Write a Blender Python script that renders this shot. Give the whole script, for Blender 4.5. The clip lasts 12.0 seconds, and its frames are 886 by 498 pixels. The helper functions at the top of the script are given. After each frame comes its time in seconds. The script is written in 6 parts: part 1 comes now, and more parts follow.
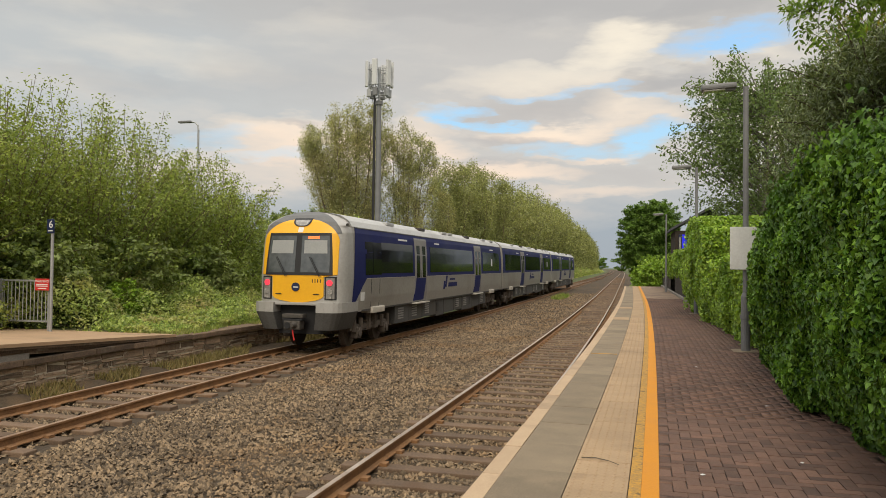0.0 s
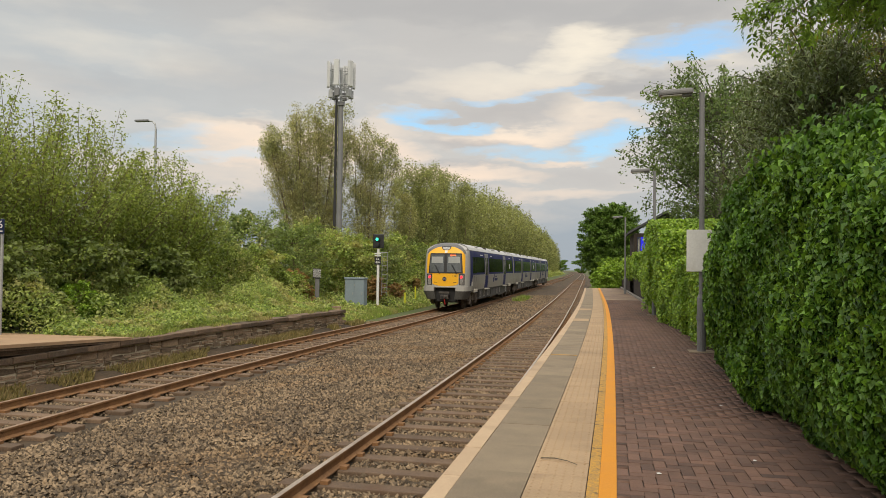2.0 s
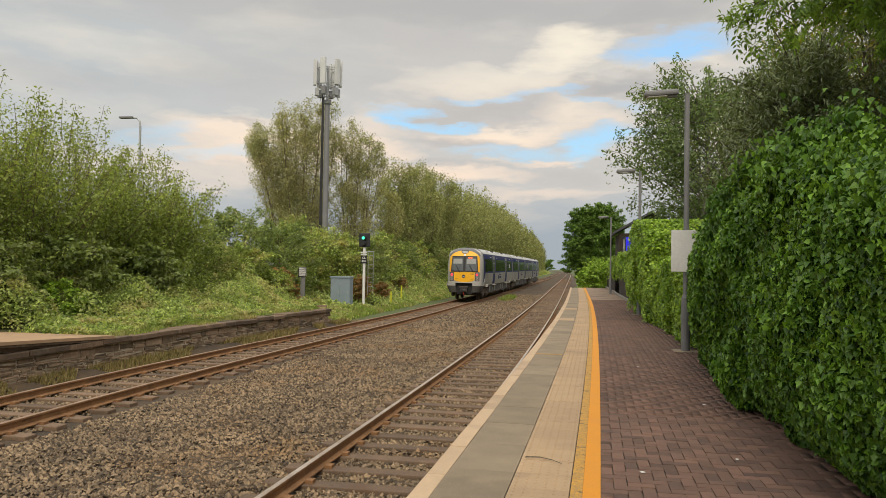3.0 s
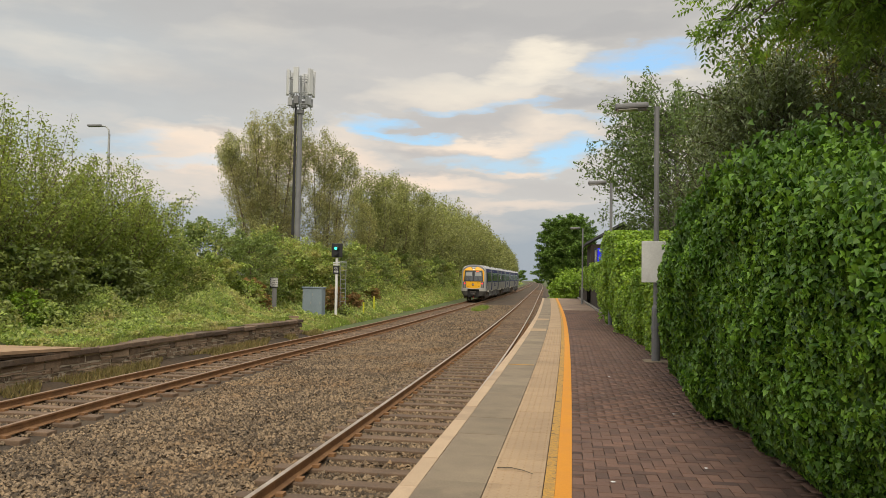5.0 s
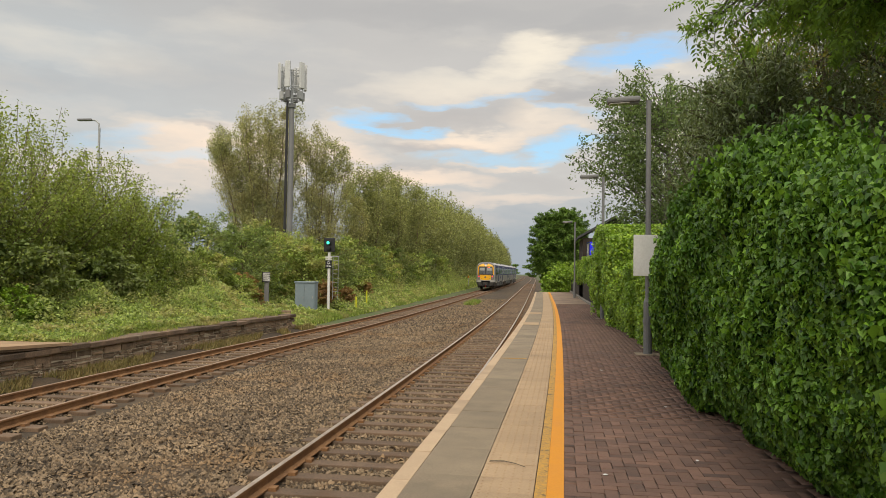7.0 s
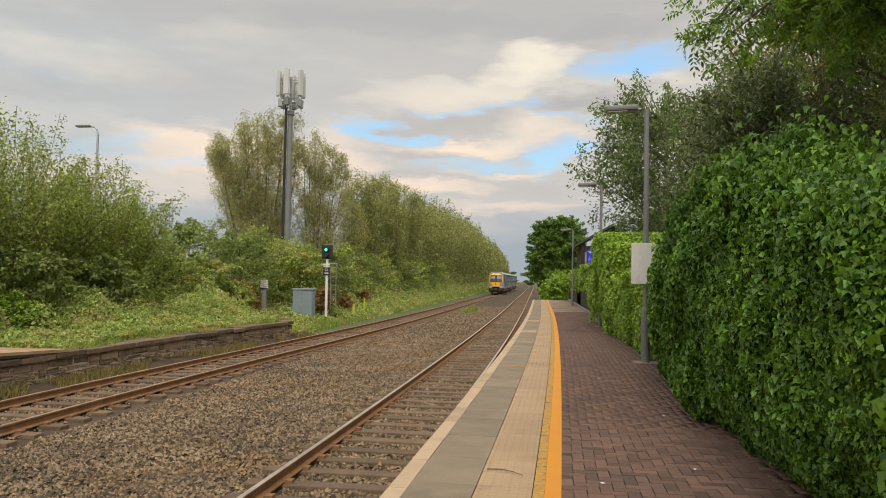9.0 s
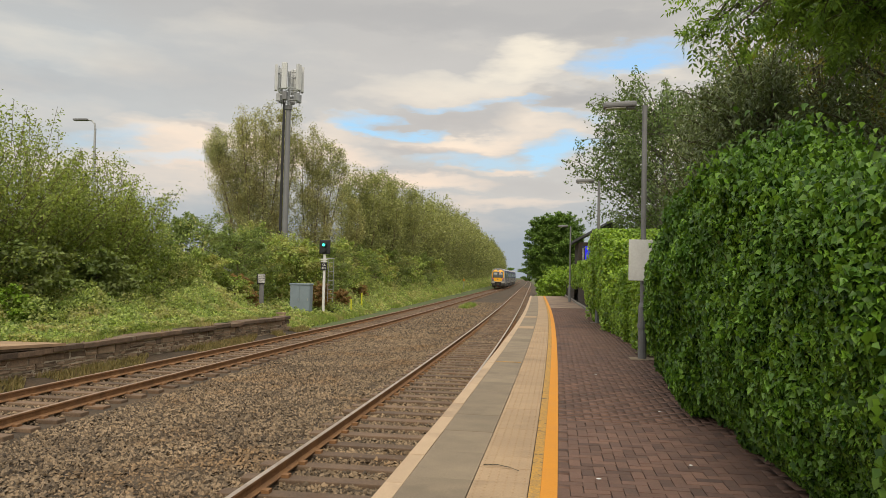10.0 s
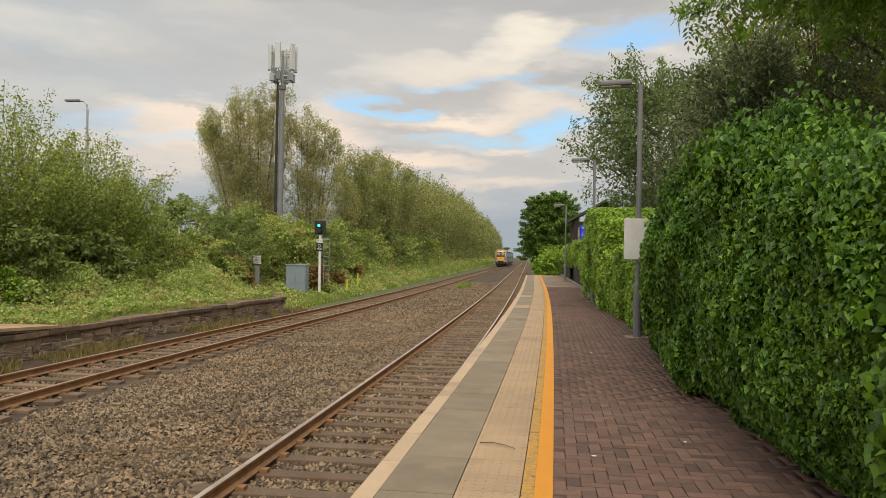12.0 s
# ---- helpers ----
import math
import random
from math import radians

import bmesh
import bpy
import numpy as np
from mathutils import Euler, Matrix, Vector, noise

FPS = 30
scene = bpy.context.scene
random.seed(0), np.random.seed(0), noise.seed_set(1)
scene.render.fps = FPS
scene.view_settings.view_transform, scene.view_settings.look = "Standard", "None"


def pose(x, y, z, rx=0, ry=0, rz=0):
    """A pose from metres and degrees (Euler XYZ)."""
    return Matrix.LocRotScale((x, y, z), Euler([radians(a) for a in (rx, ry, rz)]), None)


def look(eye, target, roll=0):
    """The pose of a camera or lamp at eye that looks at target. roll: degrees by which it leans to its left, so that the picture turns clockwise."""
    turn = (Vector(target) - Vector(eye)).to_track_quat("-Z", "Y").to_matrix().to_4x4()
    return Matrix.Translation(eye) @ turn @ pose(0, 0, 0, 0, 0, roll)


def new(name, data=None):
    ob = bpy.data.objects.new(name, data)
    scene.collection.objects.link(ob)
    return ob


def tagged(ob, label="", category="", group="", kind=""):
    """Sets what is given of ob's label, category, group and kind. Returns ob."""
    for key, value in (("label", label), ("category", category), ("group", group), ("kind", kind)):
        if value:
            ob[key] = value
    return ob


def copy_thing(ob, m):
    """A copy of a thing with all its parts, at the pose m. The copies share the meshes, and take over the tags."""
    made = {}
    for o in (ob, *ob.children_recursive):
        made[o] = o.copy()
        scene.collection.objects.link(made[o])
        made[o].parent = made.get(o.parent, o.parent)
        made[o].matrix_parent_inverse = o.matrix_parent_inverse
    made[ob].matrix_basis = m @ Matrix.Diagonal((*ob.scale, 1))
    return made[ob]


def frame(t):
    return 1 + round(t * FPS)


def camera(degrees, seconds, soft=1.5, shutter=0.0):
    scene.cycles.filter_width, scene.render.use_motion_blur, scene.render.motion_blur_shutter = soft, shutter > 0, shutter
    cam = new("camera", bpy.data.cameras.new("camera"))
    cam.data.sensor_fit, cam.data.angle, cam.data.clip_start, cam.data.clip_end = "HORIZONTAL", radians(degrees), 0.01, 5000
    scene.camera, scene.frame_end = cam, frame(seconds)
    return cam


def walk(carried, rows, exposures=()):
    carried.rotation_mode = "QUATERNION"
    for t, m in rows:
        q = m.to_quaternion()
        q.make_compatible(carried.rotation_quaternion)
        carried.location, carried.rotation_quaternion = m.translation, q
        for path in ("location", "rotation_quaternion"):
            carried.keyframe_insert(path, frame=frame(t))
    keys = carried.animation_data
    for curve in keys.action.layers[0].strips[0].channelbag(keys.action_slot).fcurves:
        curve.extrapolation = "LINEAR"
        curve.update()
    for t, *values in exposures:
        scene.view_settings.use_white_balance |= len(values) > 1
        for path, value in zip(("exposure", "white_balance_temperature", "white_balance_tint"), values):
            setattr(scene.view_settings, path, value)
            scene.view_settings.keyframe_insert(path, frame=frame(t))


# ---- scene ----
# camera: a phone held on the platform, turning slowly to the right
cam = camera(62.0, 12.0, soft=0.65)
TURN = [(0.0, 0.0, 1.32, -0.6), (0.5, -1.323, 1.206, -0.755), (1.0, -2.051, 1.418, -0.829), (1.5, -2.486, 1.566, -0.766),
        (2.0, -2.947, 1.496, -0.66), (2.5, -3.48, 1.207, -0.652), (3.0, -4.017, 1.443, -0.88), (5.0, -6.112, 2.297, -0.92),
        (5.5, -6.139, 2.193, -1.132), (6.0, -6.321, 1.908, -1.039), (6.5, -6.574, 1.641, -0.768), (7.0, -6.688, 1.85, -0.769),
        (9.0, -6.851, 2.43, -0.95), (9.5, -6.956, 2.357, -1.136), (10.0, -7.047, 2.093, -1.218), (10.5, -7.178, 1.753, -1.156),
        (11.0, -7.357, 1.459, -0.99), (11.5, -7.428, 0.981, -0.942), (12.0, -7.375, 0.541, -0.886)]
HEADING = 14.4
walk(cam, [(t, pose(-0.004 * yaw, 0, 2.5, 90 + pitch, roll, HEADING + yaw)) for t, yaw, pitch, roll in TURN])

# ---- light ----
SUN_EL, SUN_AZ = radians(36), radians(176)      # azimuth clockwise from +y: from behind the camera
world = bpy.data.worlds.new("cloudy_evening")
scene.world = world
world.use_nodes = True


class Nodes:
    """Short hand for node trees."""

    def __init__(self, tree):
        self.tree = tree
        tree.nodes.clear()

    def add(self, kind, *inputs, **settings):
        node = self.tree.nodes.new(kind)
        for key, value in settings.items():
            if key == "op":
                node.operation = value
            elif key == "blend":
                node.blend_type = value
            elif key == "data":
                node.data_type = value
            elif key == "feature":
                node.feature = value
            elif key == "clamp":
                node.use_clamp = value
            elif key == "dims":
                node.noise_dimensions = value
        for socket, value in inputs:
            target = node.inputs[socket]
            if hasattr(value, "links"):
                self.tree.links.new(value, target)
            else:
                target.default_value = value
        return node

    def math(self, op, a, b=0.0, c=0.0, clamp=False):
        return self.add("ShaderNodeMath", (0, a), (1, b), (2, c), op=op, clamp=clamp).outputs[0]

    def mix(self, factor, a, b, blend="MIX"):
        node = self.add("ShaderNodeMix", data="RGBA", blend=blend)
        for k, v in ((0, factor), (6, a), (7, b)):
            if hasattr(v, "links"):
                self.tree.links.new(v, node.inputs[k])
            else:
                node.inputs[k].default_value = (*v, 1) if k and len(v) == 3 else v
        return node.outputs[2]

    def noise(self, vector, scale, detail=3.0, rough=0.55):
        return self.add("ShaderNodeTexNoise", ("Vector", vector), ("Scale", scale), ("Detail", detail), ("Roughness", rough)).outputs["Fac"]

    def ramp(self, value, low, high):
        return self.add("ShaderNodeMapRange", ("Value", value), ("From Min", low), ("From Max", high)).outputs["Result"]


def build_sky():
    n = Nodes(world.node_tree)
    sky = n.tree.nodes.new("ShaderNodeTexSky")
    sky.sky_type, sky.sun_disc, sky.sun_elevation, sky.sun_rotation = "NISHITA", False, SUN_EL, SUN_AZ
    way = n.add("ShaderNodeTexCoord").outputs["Generated"]
    part_ = n.add("ShaderNodeSeparateXYZ", (0, way))
    x, y, z = part_.outputs
    up = n.math("MAXIMUM", z, 0.0)
    az = n.math("ARCTAN2", x, y)
    el = n.math("ARCSINE", z)
    # long flat streaks: stretched sideways, torn by finer noises
    rim = n.add("ShaderNodeCombineXYZ", (0, x), (1, y), (2, n.math("MULTIPLY", z, 3.6))).outputs[0]
    big = n.noise(rim, 2.4, 4.0, 0.5)
    fine = n.noise(rim, 7.0, 5.0, 0.55)
    wisp = n.noise(rim, 19.0, 5.0, 0.58)
    drift = n.add("ShaderNodeTexNoise", ("Vector", rim), ("Scale", 9.0), ("Detail", 4.0), ("Roughness", 0.55)).outputs["Color"]
    pull = n.add("ShaderNodeSeparateColor", (0, drift)).outputs
    az = n.math("MULTIPLY_ADD", n.math("SUBTRACT", pull[0], 0.5), 0.16, az)
    el = n.math("MULTIPLY_ADD", n.math("SUBTRACT", pull[1], 0.5), 0.060, el)
    el = n.math("MULTIPLY_ADD", n.math("SUBTRACT", wisp, 0.5), 0.022, el)

    def bank(a0, e0, wa, we, slant=0.0, soft=1.5):
        """One lens-shaped streak, 1 in its middle; slant lifts its right end."""
        da = n.math("SUBTRACT", az, radians(a0))
        de = n.math("DIVIDE", n.math("SUBTRACT", n.math("MULTIPLY_ADD", da, -slant, el), radians(e0)), radians(we))
        da = n.math("DIVIDE", da, radians(wa))
        return n.ramp(n.math("ADD", n.math("MULTIPLY", da, da), n.math("MULTIPLY", de, de)), soft, 0.0)

    def summed(spots):
        total = None
        for *spot, amount in spots:
            b = n.math("MULTIPLY", bank(*spot), amount)
            total = b if total is None else n.math("ADD", total, b)
        return total

    # thin cloud: cool grey above and to the left, warm grey in the middle, blue-grey by the horizon
    left = n.ramp(az, radians(-14), radians(-34))
    base = n.mix(left, (0.560, 0.535, 0.500), (0.500, 0.515, 0.510))
    base = n.mix(n.math("MULTIPLY", n.ramp(el, radians(15.5), radians(20)), 0.75), base, (0.455, 0.440, 0.420))
    base = n.mix(n.ramp(el, radians(6.6), radians(2.6)), base, (0.335, 0.375, 0.420))
    low = n.ramp(el, radians(15), radians(8))
    glow = n.mix(low, (0.88, 0.79, 0.645), (0.97, 0.755, 0.575))
    lit = summed(((-1.0, 16.4, 3.0, 1.3, 0.12, 0.85), (-6.5, 14.4, 8.0, 1.3, 0.03, 0.62), (-25.0, 9.4, 6.5, 1.9, -0.04, 0.85), (-17.5, 8.8, 4.5, 1.1, -0.1, 0.75),
                  (-16.0, 11.0, 2.8, 1.6, 0.0, 0.45), (-5.4, 10.2, 5.0, 0.75, 0.04, 0.75), (-0.5, 11.7, 3.6, 0.9, -0.1, 0.55), (-10.0, 7.1, 6.0, 0.8, 0.0, 0.85), (-3.0, 8.4, 3.4, 0.35, 0.03, 0.6),
                  (-3.0, 5.6, 5.5, 0.6, 0.03, 0.45), (-34.0, 14.8, 6.0, 1.2, 0.0, 0.22), (-30.0, 7.0, 8.0, 1.6, 0.0, 0.45), (7.0, 14.7, 4.0, 0.6, 0.0, 0.4), (12.0, 11.0, 7.0, 2.0, 0.0, 0.4)))
    shade = summed(((3.2, 13.8, 5.5, 0.95, 0.06, 0.75), (-7.5, 11.9, 6.5, 0.95, 0.03, 0.55), (-9.0, 9.5, 3.6, 0.55, 0.02, 0.5), (-25.5, 10.7, 2.6, 0.45, -0.1, 0.5), (-24.0, 14.2, 9.0, 1.9, 0.05, 0.32),
                    (-9.0, 19.2, 14.0, 1.2, -0.03, 0.45), (5.0, 18.3, 6.0, 1.0, 0.08, 0.45), (-11.5, 7.9, 5.0, 0.35, 0.0, 0.4), (-38.0, 12.6, 6.0, 0.9, 0.0, 0.3), (-0.5, 7.2, 5.0, 0.8, 0.0, 0.35)))
    mottle = n.math("MULTIPLY_ADD", fine, 0.9, n.math("MULTIPLY_ADD", big, 0.7, -0.8))
    lit = n.math("ADD", lit, mottle, clamp=True)
    cloud = n.mix(lit, base, glow)
    dark = n.mix(low, (0.400, 0.392, 0.385), (0.445, 0.410, 0.395))
    cloud = n.mix(n.math("MULTIPLY", shade, n.math("MULTIPLY_ADD", fine, 0.9, 0.5), clamp=True), cloud, dark)
    # clear openings, thinly veiled
    blue = n.mix(n.ramp(up, 0.12, 0.28), (0.44, 0.70, 0.88), (0.36, 0.60, 0.88))
    gap = summed(((6.6, 16.1, 4.6, 1.15, 0.03, 1.2), (-14.5, 11.6, 2.6, 0.8, -0.16, 1.1), (-11.0, 10.9, 2.8, 0.42, -0.05, 1.0), (1.6, 9.6, 3.0, 1.15, 0.10, 1.25), (-4.5, 9.0, 5.0, 0.5, 0.05, 0.7),
                  (-7.5, 13.0, 3.4, 0.35, 0.05, 0.6), (-2.2, 13.3, 2.2, 0.35, 0.08, 0.6), (1.5, 12.5, 3.0, 0.4, -0.08, 0.55), (-26.5, 8.3, 5.0, 0.5, 0.1, 0.4), (-31.0, 9.3, 3.0, 0.8, 0.2, 0.4)))
    veil = n.ramp(wisp, 0.30, 0.52)
    cloud = n.mix(n.math("MULTIPLY", gap, n.math("MULTIPLY_ADD", veil, 0.55, 0.40), clamp=True), cloud, blue)
    # overhead, out of view, the cloud is thinner and brighter
    bright = n.math("MULTIPLY_ADD", n.ramp(up, 0.42, 0.85), 2.2, 1.0)
    grey = n.add("ShaderNodeBackground", ("Color", cloud), ("Strength", bright))
    clear = n.add("ShaderNodeBackground", ("Color", sky.outputs[0]), ("Strength", 0.06))
    both = n.add("ShaderNodeMixShader", (0, 0.93), (1, clear.outputs[0]), (2, grey.outputs[0]))
    out = n.tree.nodes.new("ShaderNodeOutputWorld")
    n.tree.links.new(both.outputs[0], out.inputs[0])


build_sky()
sun = new("sun", bpy.data.lights.new("sun", "SUN"))
sun.data.energy, sun.data.angle, sun.data.color = 1.5, radians(25), (1.0, 0.88, 0.70)
sun_from = Vector((math.sin(SUN_AZ) * math.cos(SUN_EL), math.cos(SUN_AZ) * math.cos(SUN_EL), math.sin(SUN_EL)))
sun.matrix_basis = look(sun_from * 50, (0, 0, 0))
scene.view_settings.exposure = 0.21


# ---- materials ----
def material(name, color, second=None, rough=0.7, metal=0.0, scale=3.0, fine=40.0, bump=0.15, bump_scale=None, per_object=0.0,
             stain=None, stain_at=(0.55, 0.7), spec=0.5, island=0.0):
    """Two colours mixed by a coarse and a fine noise, with stains of a third colour and a fine relief."""
    m = bpy.data.materials.new(name)
    m.use_nodes = True
    n = Nodes(m.node_tree)
    where = n.add("ShaderNodeTexCoord").outputs["Object"]
    if per_object:
        seed = n.add("ShaderNodeObjectInfo").outputs["Random"]
        where = n.add("ShaderNodeVectorMath", (0, where), (1, n.add("ShaderNodeCombineXYZ", (0, n.math("MULTIPLY", seed, 37.0)), (1, n.math("MULTIPLY", seed, 91.0))).outputs[0]), op="ADD").outputs[0]
    second = second or tuple(c * 0.7 for c in color)
    coarse = n.noise(where, scale, 4.0, 0.6)
    grain = n.noise(where, fine, 2.0, 0.6)
    col = n.mix(n.ramp(n.math("MULTIPLY_ADD", grain, 0.5, n.math("MULTIPLY", coarse, 0.5)), 0.36, 0.64), second, color)
    if stain:
        col = n.mix(n.math("MULTIPLY", n.ramp(n.noise(where, scale * 0.45, 5.0, 0.65), *stain_at), 0.8), col, stain)
    if per_object:
        k = n.math("MULTIPLY_ADD", seed, 2 * per_object, 1 - per_object)
        col = n.mix(1.0, col, n.add("ShaderNodeCombineColor", (0, k), (1, k), (2, k)).outputs[0], "MULTIPLY")
    if island:
        k = n.math("MULTIPLY_ADD", n.add("ShaderNodeNewGeometry").outputs["Random Per Island"], 2 * island, 1 - island)
        col = n.mix(1.0, col, n.add("ShaderNodeCombineColor", (0, k), (1, k), (2, k)).outputs[0], "MULTIPLY")
    b = n.add("ShaderNodeBsdfPrincipled", ("Base Color", col), ("Metallic", metal), ("Specular IOR Level", spec),
              ("Roughness", n.math("MULTIPLY_ADD", coarse, 0.25, rough - 0.12, True)))
    if bump:
        relief = n.noise(where, bump_scale or fine, 3.0, 0.6)
        bm_ = n.add("ShaderNodeBump", ("Strength", bump), ("Distance", 0.02), ("Height", relief))
        n.tree.links.new(bm_.outputs[0], b.inputs["Normal"])
    out = n.tree.nodes.new("ShaderNodeOutputMaterial")
    n.tree.links.new(b.outputs[0], out.inputs[0])
    return m


def leaf_material(name, color, second, rough=0.5, through_=0.45, third=None, spec=0.35, scale=0.35):
    """Leaves: each one a little different, light passing through."""
    m = bpy.data.materials.new(name)
    m.use_nodes = True
    n = Nodes(m.node_tree)
    pick = n.add("ShaderNodeNewGeometry").outputs["Random Per Island"]
    where = n.add("ShaderNodeTexCoord").outputs["Object"]
    col = n.mix(pick, second, color)
    patch = n.noise(where, scale, 3.0)
    col = n.mix(n.ramp(patch, 0.45, 0.7), col, third or tuple(0.75 * a + 0.25 * b for a, b in zip(second, color)))
    value = n.math("MULTIPLY_ADD", n.math("FRACT", n.math("MULTIPLY", pick, 17.3)), 0.7, 0.65)
    col = n.mix(1.0, col, n.add("ShaderNodeCombineColor", (0, value), (1, value), (2, value)).outputs[0], "MULTIPLY")
    b = n.add("ShaderNodeBsdfPrincipled", ("Base Color", col), ("Roughness", rough), ("Specular IOR Level", spec))
    t = n.add("ShaderNodeBsdfTranslucent", ("Color", n.mix(1.0, col, (1.25, 1.25, 0.7), "MULTIPLY")))
    mixed = n.add("ShaderNodeMixShader", (0, through_), (1, b.outputs[0]), (2, t.outputs[0]))
    out = n.tree.nodes.new("ShaderNodeOutputMaterial")
    n.tree.links.new(mixed.outputs[0], out.inputs[0])
    return m


def glowing(name, color, strength):
    m = bpy.data.materials.new(name)
    m.use_nodes = True
    n = Nodes(m.node_tree)
    b = n.add("ShaderNodeBsdfPrincipled", ("Base Color", (*color, 1)), ("Roughness", 0.3), ("Emission Color", (*color, 1)), ("Emission Strength", strength))
    out = n.tree.nodes.new("ShaderNodeOutputMaterial")
    n.tree.links.new(b.outputs[0], out.inputs[0])
    return m


# bed darker than its stones: the shade in their gaps is put into the colour
BALLAST = material("ballast", (0.095, 0.066, 0.038), (0.028, 0.020, 0.012), 0.95, scale=1.2, fine=26.0, bump=1.0, bump_scale=24.0, stain=(0.15, 0.09, 0.042), stain_at=(0.5, 0.75))
BALLAST_STONE = material("ballast_stone", (0.255, 0.182, 0.108), (0.095, 0.067, 0.040), 0.92, scale=0.8, fine=40.0, bump=0.3, stain=(0.185, 0.112, 0.052), stain_at=(0.5, 0.66), island=0.72)
SLEEPER = material("sleeper_concrete", (0.19, 0.125, 0.078), (0.10, 0.066, 0.042), 0.92, scale=2.5, fine=50.0, per_object=0.25, stain=(0.13, 0.07, 0.035))
RAIL_SIDE = material("rusty_rail", (0.30, 0.155, 0.062), (0.15, 0.075, 0.034), 0.9, scale=4.0, fine=60.0, stain=(0.30, 0.17, 0.08))
RAIL_TOP = material("worn_rail_head", (0.62, 0.54, 0.46), (0.42, 0.32, 0.24), 0.38, metal=0.75, scale=2.0, fine=20.0, bump=0.02)
RAIL_TOP_DULL = material("dull_rail_head", (0.42, 0.29, 0.20), (0.26, 0.16, 0.10), 0.5, metal=0.4, scale=2.0, fine=20.0, bump=0.03)
COPING = material("painted_coping", (0.50, 0.365, 0.235), (0.42, 0.30, 0.19), 0.85, scale=2.0, fine=80.0, bump=0.1, stain=(0.32, 0.23, 0.15), per_object=0.06)
SLAB = material("grey_slab", (0.285, 0.222, 0.148), (0.175, 0.138, 0.094), 0.9, scale=2.0, fine=75.0, bump=0.25, stain=(0.17, 0.132, 0.09), per_object=0.09)
TACTILE = material("tactile_slab", (0.42, 0.295, 0.175), (0.34, 0.235, 0.14), 0.88, scale=2.0, fine=70.0, bump=0.15, stain=(0.27, 0.19, 0.115), per_object=0.07)
YELLOW_LINE = material("yellow_line", (0.66, 0.27, 0.012), (0.58, 0.23, 0.012), 0.75, scale=3.0, fine=60.0, bump=0.1, stain=(0.5, 0.25, 0.05), stain_at=(0.6, 0.75))
YELLOW_WORN = material("worn_yellow", (0.60, 0.32, 0.04), (0.26, 0.165, 0.075), 0.85, scale=22.0, fine=60.0, bump=0.3, stain=(0.10, 0.075, 0.05), stain_at=(0.58, 0.64))
PAVER = material("brick_paver", (0.175, 0.097, 0.066), (0.118, 0.067, 0.049), 0.85, scale=1.5, fine=70.0, bump=0.25, per_object=0.22, stain=(0.07, 0.045, 0.037), stain_at=(0.5, 0.7))
PAVER_MANY = material("brick_paver_field", (0.175, 0.097, 0.066), (0.118, 0.067, 0.049), 0.85, scale=1.5, fine=70.0, bump=0.25, island=0.22, stain=(0.07, 0.045, 0.037), stain_at=(0.5, 0.7))
FAR_PAVE = material("pale_worn_paving", (0.30, 0.215, 0.145), (0.20, 0.14, 0.10), 0.9, scale=1.2, fine=60.0, bump=0.2, stain=(0.13, 0.085, 0.065), stain_at=(0.48, 0.62))
JOINT = material("dark_joint", (0.085, 0.066, 0.055), (0.05, 0.041, 0.036), 0.95, scale=5.0)
TARMAC = material("pale_tarmac", (0.44, 0.29, 0.17), (0.33, 0.22, 0.13), 0.92, scale=1.5, fine=80.0, stain=(0.25, 0.18, 0.11))
STONE = material("rubble_stone", (0.35, 0.25, 0.162), (0.14, 0.10, 0.068), 0.95, scale=4.0, fine=40.0, bump=0.6, per_object=0.5, stain=(0.34, 0.26, 0.175))
OLD_COPING = material("weathered_coping", (0.20, 0.135, 0.085), (0.085, 0.060, 0.042), 0.95, scale=3.0, fine=30.0, bump=0.6, per_object=0.35, stain=(0.36, 0.30, 0.22), stain_at=(0.58, 0.72))
MORTAR = material("old_mortar", (0.60, 0.52, 0.39), (0.42, 0.36, 0.27), 0.95, scale=4.0, fine=40.0, bump=0.5)
CONCRETE = material("concrete_wall", (0.32, 0.29, 0.25), (0.2, 0.18, 0.155), 0.9, scale=1.5)
GRASS_SOIL = material("grassy_soil", (0.095, 0.125, 0.035), (0.06, 0.075, 0.025), 0.95, scale=0.8, fine=15.0, bump=0.6, stain=(0.16, 0.12, 0.06))
GALV = material("galvanised_steel", (0.42, 0.43, 0.43), (0.33, 0.34, 0.345), 0.55, metal=0.55, scale=3.0, fine=50.0, bump=0.03)
POST_GREY = material("grey_painted_post", (0.20, 0.202, 0.205), (0.155, 0.157, 0.16), 0.55, scale=2.0, fine=40.0, bump=0.03)
WHITE_PAINT = material("white_paint", (0.74, 0.74, 0.72), (0.64, 0.64, 0.62), 0.6, scale=2.0, fine=30.0, bump=0.03, stain=(0.5, 0.48, 0.44))
PANEL_WHITE = material("pale_antenna_plastic", (0.60, 0.61, 0.60), (0.52, 0.53, 0.53), 0.5, scale=1.0, fine=20.0, bump=0.02)
BLACK = material("black_paint", (0.022, 0.023, 0.026), (0.014, 0.014, 0.016), 0.5, scale=3.0, bump=0.03)
CABLE = material("black_cable", (0.03, 0.03, 0.032), None, 0.6, scale=3.0, bump=0.03)
RED = material("red_sign", (0.62, 0.035, 0.03), (0.5, 0.03, 0.028), 0.5, scale=3.0, bump=0.02)
NAVY = material("navy_sign", (0.012, 0.022, 0.075), None, 0.45, scale=3.0, bump=0.02)
CABINET = material("blue_grey_cabinet", (0.24, 0.30, 0.345), (0.19, 0.24, 0.28), 0.55, scale=1.5, fine=30.0, bump=0.05, stain=(0.2, 0.22, 0.2))
